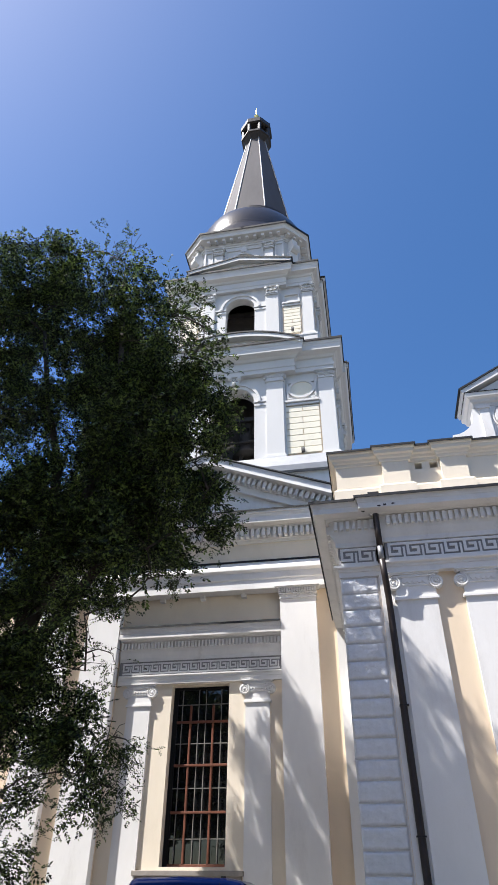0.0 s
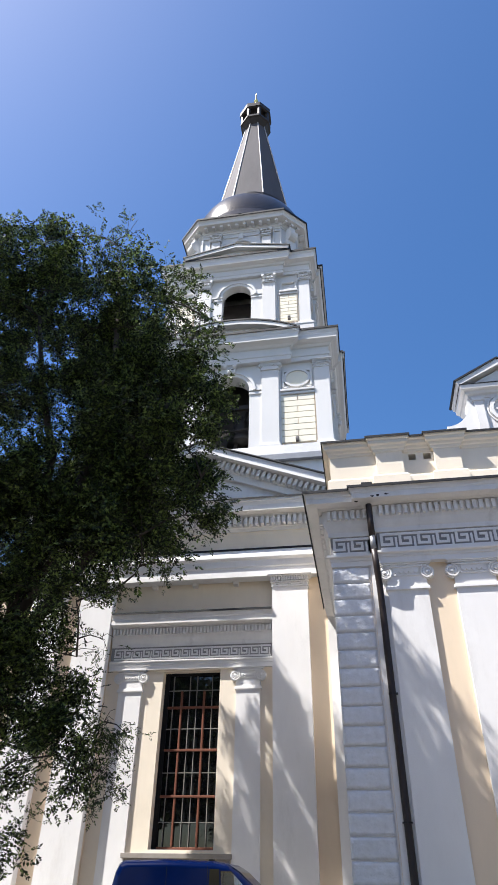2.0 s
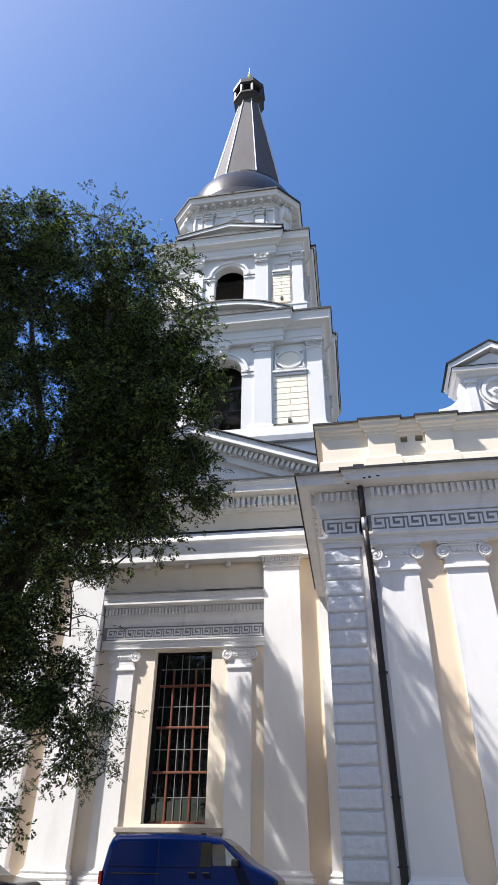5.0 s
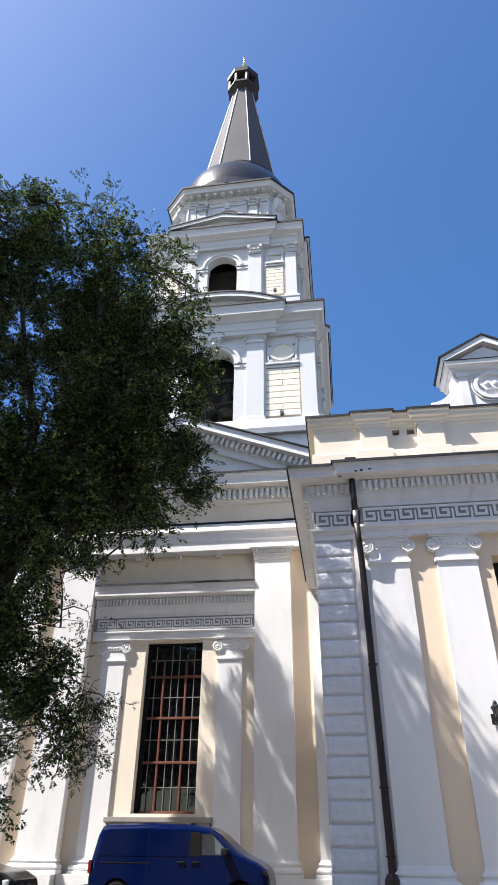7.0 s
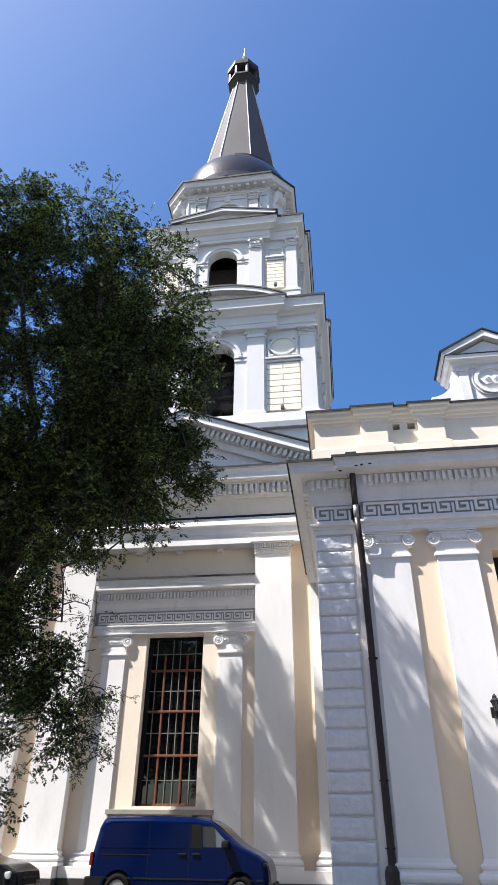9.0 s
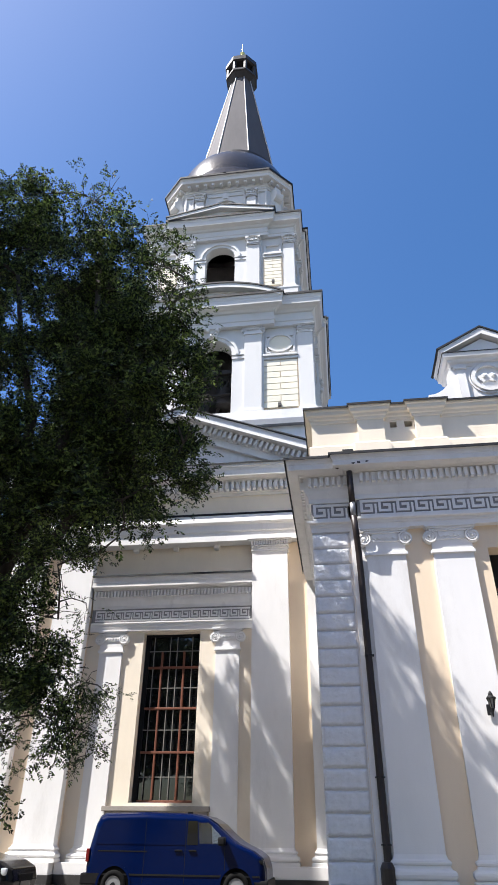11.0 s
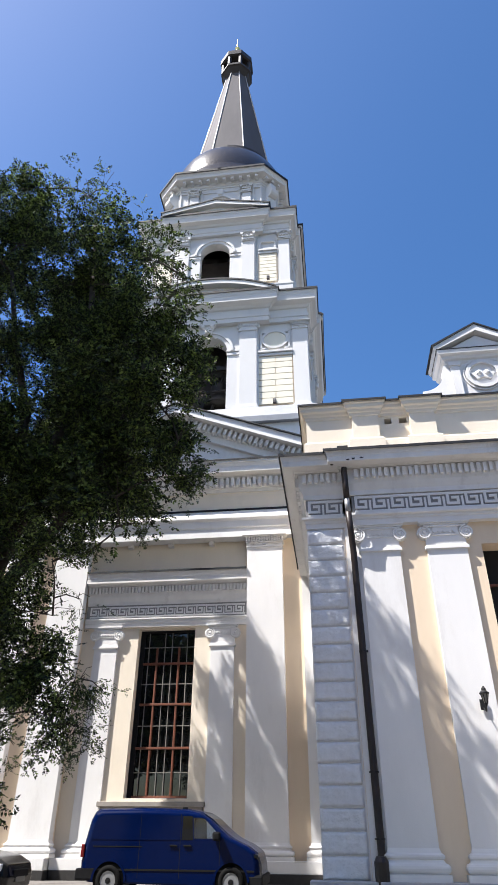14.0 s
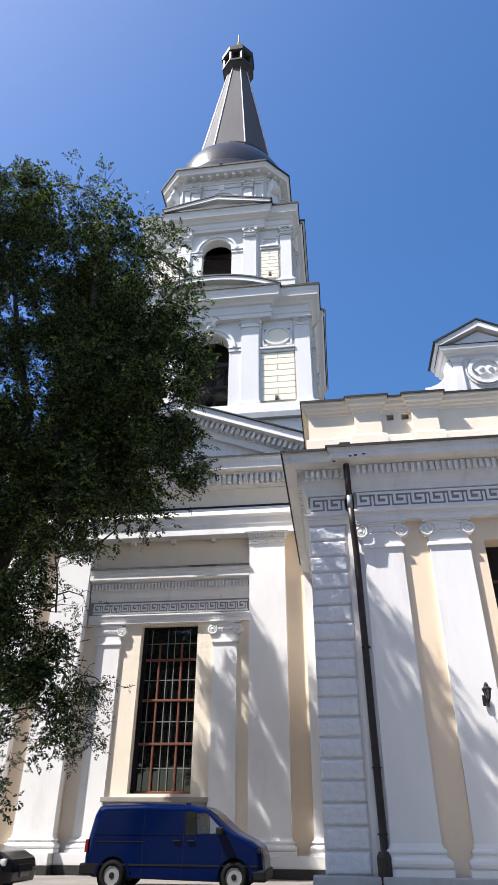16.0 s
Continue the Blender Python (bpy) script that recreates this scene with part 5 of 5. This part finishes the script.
CROWN_TOP = [(-9.9, 12.46, 19.0, 1.05, 1.80, 0.43), (-8.8, 11.98, 19.1, 0.73, 1.20, 0.35), (-9.8, 12.85, 17.3, 0.96, 2.39, 0.48), (-8.8, 12.75, 17.4, 0.91, 1.60, 0.43),
    (-7.0, 11.98, 18.7, 0.43, 1.28, 0.22), (-6.2, 12.27, 19.1, 0.35, 0.95, 0.17), (-6.8, 11.88, 16.6, 0.75, 1.19, 0.39), (-5.8, 12.27, 16.9, 0.83, 1.21, 0.30),
    (-4.6, 12.17, 15.5, 0.78, 1.00, 0.30), (-3.6, 12.08, 14.7, 0.52, 0.72, 0.26), (-7.1, 12.08, 14.6, 0.95, 1.28, 0.43), (-5.7, 12.37, 14.8, 1.02, 1.35, 0.43),
    (-4.2, 12.08, 13.6, 0.82, 1.10, 0.43), (-3.3, 11.88, 13.0, 0.34, 0.77, 0.30)]
CROWN_MIDDLE = [(-8.6, 12.17, 14.0, 0.63, 0.90, 0.80), (-6.3, 12.08, 12.5, 0.67, 0.85, 1.00), (-5.0, 12.46, 12.4, 0.98, 1.16, 1.10), (-3.8, 12.37, 11.7, 0.63, 0.99, 1.00),
    (-5.1, 12.08, 10.6, 1.04, 1.01, 1.20), (-3.6, 11.79, 9.9, 0.66, 0.78, 1.10), (-6.3, 12.56, 10.6, 0.49, 1.18, 1.00), (-3.1, 11.59, 8.9, 0.46, 0.57, 1.00),
    (-7.1, 12.27, 9.4, 0.91, 0.85, 1.20), (-5.8, 12.37, 9.1, 1.11, 0.90, 1.30), (-4.3, 12.08, 8.7, 0.97, 0.85, 1.30), (-3.5, 11.98, 8.2, 0.46, 0.51, 1.00),
    (-8.2, 12.37, 10.9, 0.22, 0.70, 0.50)]
CROWN_LOW = [(-7.0, 12.27, 8.1, 0.81, 0.86, 1.20), (-5.8, 12.17, 7.9, 0.78, 0.69, 1.20), (-4.4, 11.69, 7.6, 0.66, 0.49, 0.90), (-4.0, 12.27, 7.2, 0.20, 0.45, 0.50),
    (-4.3, 11.79, 7.1, 0.17, 0.34, 0.40), (-6.6, 11.79, 6.4, 0.59, 0.74, 1.10), (-5.5, 11.50, 6.1, 0.42, 0.71, 0.80), (-5.0, 12.08, 6.5, 0.25, 0.46, 0.30),
    (-6.5, 12.08, 5.2, 0.56, 0.68, 1.10), (-5.6, 12.17, 5.2, 0.48, 0.55, 1.00), (-4.9, 11.79, 5.4, 0.21, 0.34, 0.50)]
HANGING_BOUGHS = [(-6.4, 12.46, 4.2, 0.55, 0.57, 1.10), (-5.4, 12.17, 4.1, 0.48, 0.50, 1.10), (-4.7, 11.88, 3.9, 0.33, 0.43, 1.00), (-4.3, 12.08, 3.7, 0.16, 0.24, 0.70),
    (-5.3, 12.08, 3.3, 0.50, 0.35, 1.10), (-4.7, 12.08, 3.1, 0.37, 0.34, 1.00), (-6.0, 11.88, 3.3, 0.33, 0.37, 1.00), (-5.2, 11.88, 2.8, 0.23, 0.23, 0.60),
    (-4.4, 11.88, 2.7, 0.16, 0.19, 0.70), (-6.1, 12.08, 2.8, 0.22, 0.24, 0.60), (-4.7, 11.88, 2.5, 0.10, 0.14, 0.50)]
FAR_SIDE = [(-7.6, 12.2, 12.2, 0.65, 0.80, 0.6), (-8.2, 12.2, 12.2, 0.49, 0.90, 0.6), (-7.9, 12.2, 10.6, 0.47, 0.72, 0.6), (-6.9, 12.2, 11.3, 0.47, 0.75, 0.5), (-6.9, 12.2, 10.0, 0.60, 0.51, 0.7),
    (-10.8, 12.27, 16.6, 0.88, 2.41, 0.80), (-9.9, 12.27, 12.8, 0.70, 1.69, 1.00), (-9.0, 12.27, 9.7, 0.92, 1.37, 1.20), (-8.4, 12.27, 7.6, 0.84, 1.16, 1.20), (-7.8, 12.27, 5.7, 0.65, 0.99, 1.20), (-7.4, 12.27, 4.2, 0.60, 0.76, 1.20), (-7.1, 12.27, 3.0, 0.51, 0.48, 1.10), (-7.0, 12.27, 2.1, 0.54, 0.44, 1.00), (-6.5, 12.27, 2.1, 0.24, 0.36, 0.70)]
tree("acacia_tree", (-7.6, 12.5, 0), "tall acacia tree with dark drooping foliage before the church", 19.0, CROWN_TOP + CROWN_MIDDLE + CROWN_LOW + HANGING_BOUGHS + FAR_SIDE, 5, 6000, 0.088, (0.1, 0.0), 1.0,
     [[(-7.2, 12.3, 7.8), (-7.2, 12.2, 10.3), (-8.1, 12.3, 12.9), (-9.0, 12.6, 16.0)], [(-6.8, 12.3, 7.4), (-6.2, 12.3, 10.2), (-6.0, 12.2, 13.6), (-6.4, 12.2, 17.4)], [(-6.4, 12.2, 6.4), (-5.0, 12.2, 8.6), (-4.3, 12.2, 11.6)]])
SECOND_CROWN = [(-9.6, 20.6, 18.6, 0.7, 1.0, 0.8), (-8.8, 20.7, 17.1, 0.7, 0.9, 0.8), (-10.4, 20.6, 16.9, 0.7, 1.1, 0.8), (-9.5, 20.5, 15.4, 0.8, 0.9, 1.0), (-11.4, 20.8, 16.4, 0.6, 0.8, 0.6),
    (-8.9, 20.5, 13.8, 0.7, 1.0, 1.0), (-10.3, 20.5, 13.9, 0.8, 0.9, 1.0), (-11.6, 20.6, 14.5, 0.8, 0.9, 0.9), (-12.5, 20.8, 15.6, 0.6, 0.7, 0.6)]
tree("acacia_tree", (-14.4, 20.4, 0), "tall acacia tree standing beside the church front", 20.0, SECOND_CROWN, 9, 1500, 0.11, (0.3, 0.0), 0.72, (), 8)
# unseen tree, added to keep sun off the first tree's lower crown
THIRD_CROWN = [(-13.9, 7.0, 26.4, 1.5, 1.6, 1.0), (-15.3, 7.0, 25.0, 1.6, 1.8, 1.0), (-13.1, 7.0, 24.2, 1.3, 1.6, 1.0), (-14.3, 7.1, 22.4, 1.8, 1.8, 1.0),
    (-16.0, 6.9, 22.6, 1.4, 1.8, 1.0), (-14.9, 7.0, 19.6, 1.6, 1.8, 1.0), (-13.2, 7.1, 20.8, 1.2, 1.6, 1.0), (-16.2, 7.0, 19.5, 1.2, 1.5, 1.0)]
tree("acacia_tree", (-14.0, 7.0, 0), "very tall leafy acacia tree out of view, added to shade the first tree", 26.0, THIRD_CROWN, 13, 2600, 0.14, (0.2, 0.0), 1.4)

# added crown, hidden by the first, shades the side wall and cuts its bounce
INNER_CROWN = [(-7.7, 15.0, 16.5, 0.9, 1.4, 1.0), (-7.6, 16.5, 16.0, 1.0, 1.3, 1.0), (-7.9, 16.8, 18.5, 1.0, 1.3, 1.0), (-7.6, 18.3, 15.6, 1.0, 1.2, 1.0),
    (-7.8, 18.6, 18.0, 1.0, 1.3, 1.0), (-7.6, 19.8, 16.8, 0.9, 1.3, 1.0), (-7.7, 17.6, 19.9, 0.8, 1.0, 0.8)]
tree("acacia_tree", (-12.6, 17.6, 0), "slender acacia tree hidden behind the first, added to shade the wing side wall", 18.0, INNER_CROWN, 17, 1700, 0.12, (0.4, 0.0), 0.9, (), 10)

# ---- unseen woods behind, added to block low skylight ----
rng = np.random.default_rng(21)
n = 30000
a = rng.uniform(math.radians(150), math.radians(395), n)
rr = rng.uniform(24, 36, n)
# belt height sets how much sky reaches the walls, lower on the right
zz = rng.uniform(0.3, 1, n) ** 0.8 * (13 + 9 / (1 + np.exp((a - 4.8) * 4)) + 2.5 * np.sin(a * 9) + 2 * np.sin(a * 23))
c = np.stack([rr * np.cos(a), rr * np.sin(a), zz], axis=1)
u, v = rng.normal(0, 1, (n, 3)), rng.normal(0, 1, (n, 3))
u /= np.linalg.norm(u, axis=1)[:, None]
v = np.cross(u, v)
v /= np.linalg.norm(v, axis=1)[:, None]
u, v = u * 0.9, v * 0.45
co = np.stack([c - u, c - v, c + u, c + v], axis=1).reshape(-1, 3)
me = bpy.data.meshes.new("skylight_blocking_woods")
me.from_pydata(co.tolist(), [], np.arange(n * 4).reshape(-1, 4).tolist())
me.materials.append(LEAF)
tagged(new("skylight_blocking_woods", me), "unseen belt of green leaves, added to block low skylight", "woods", kind="stuff")
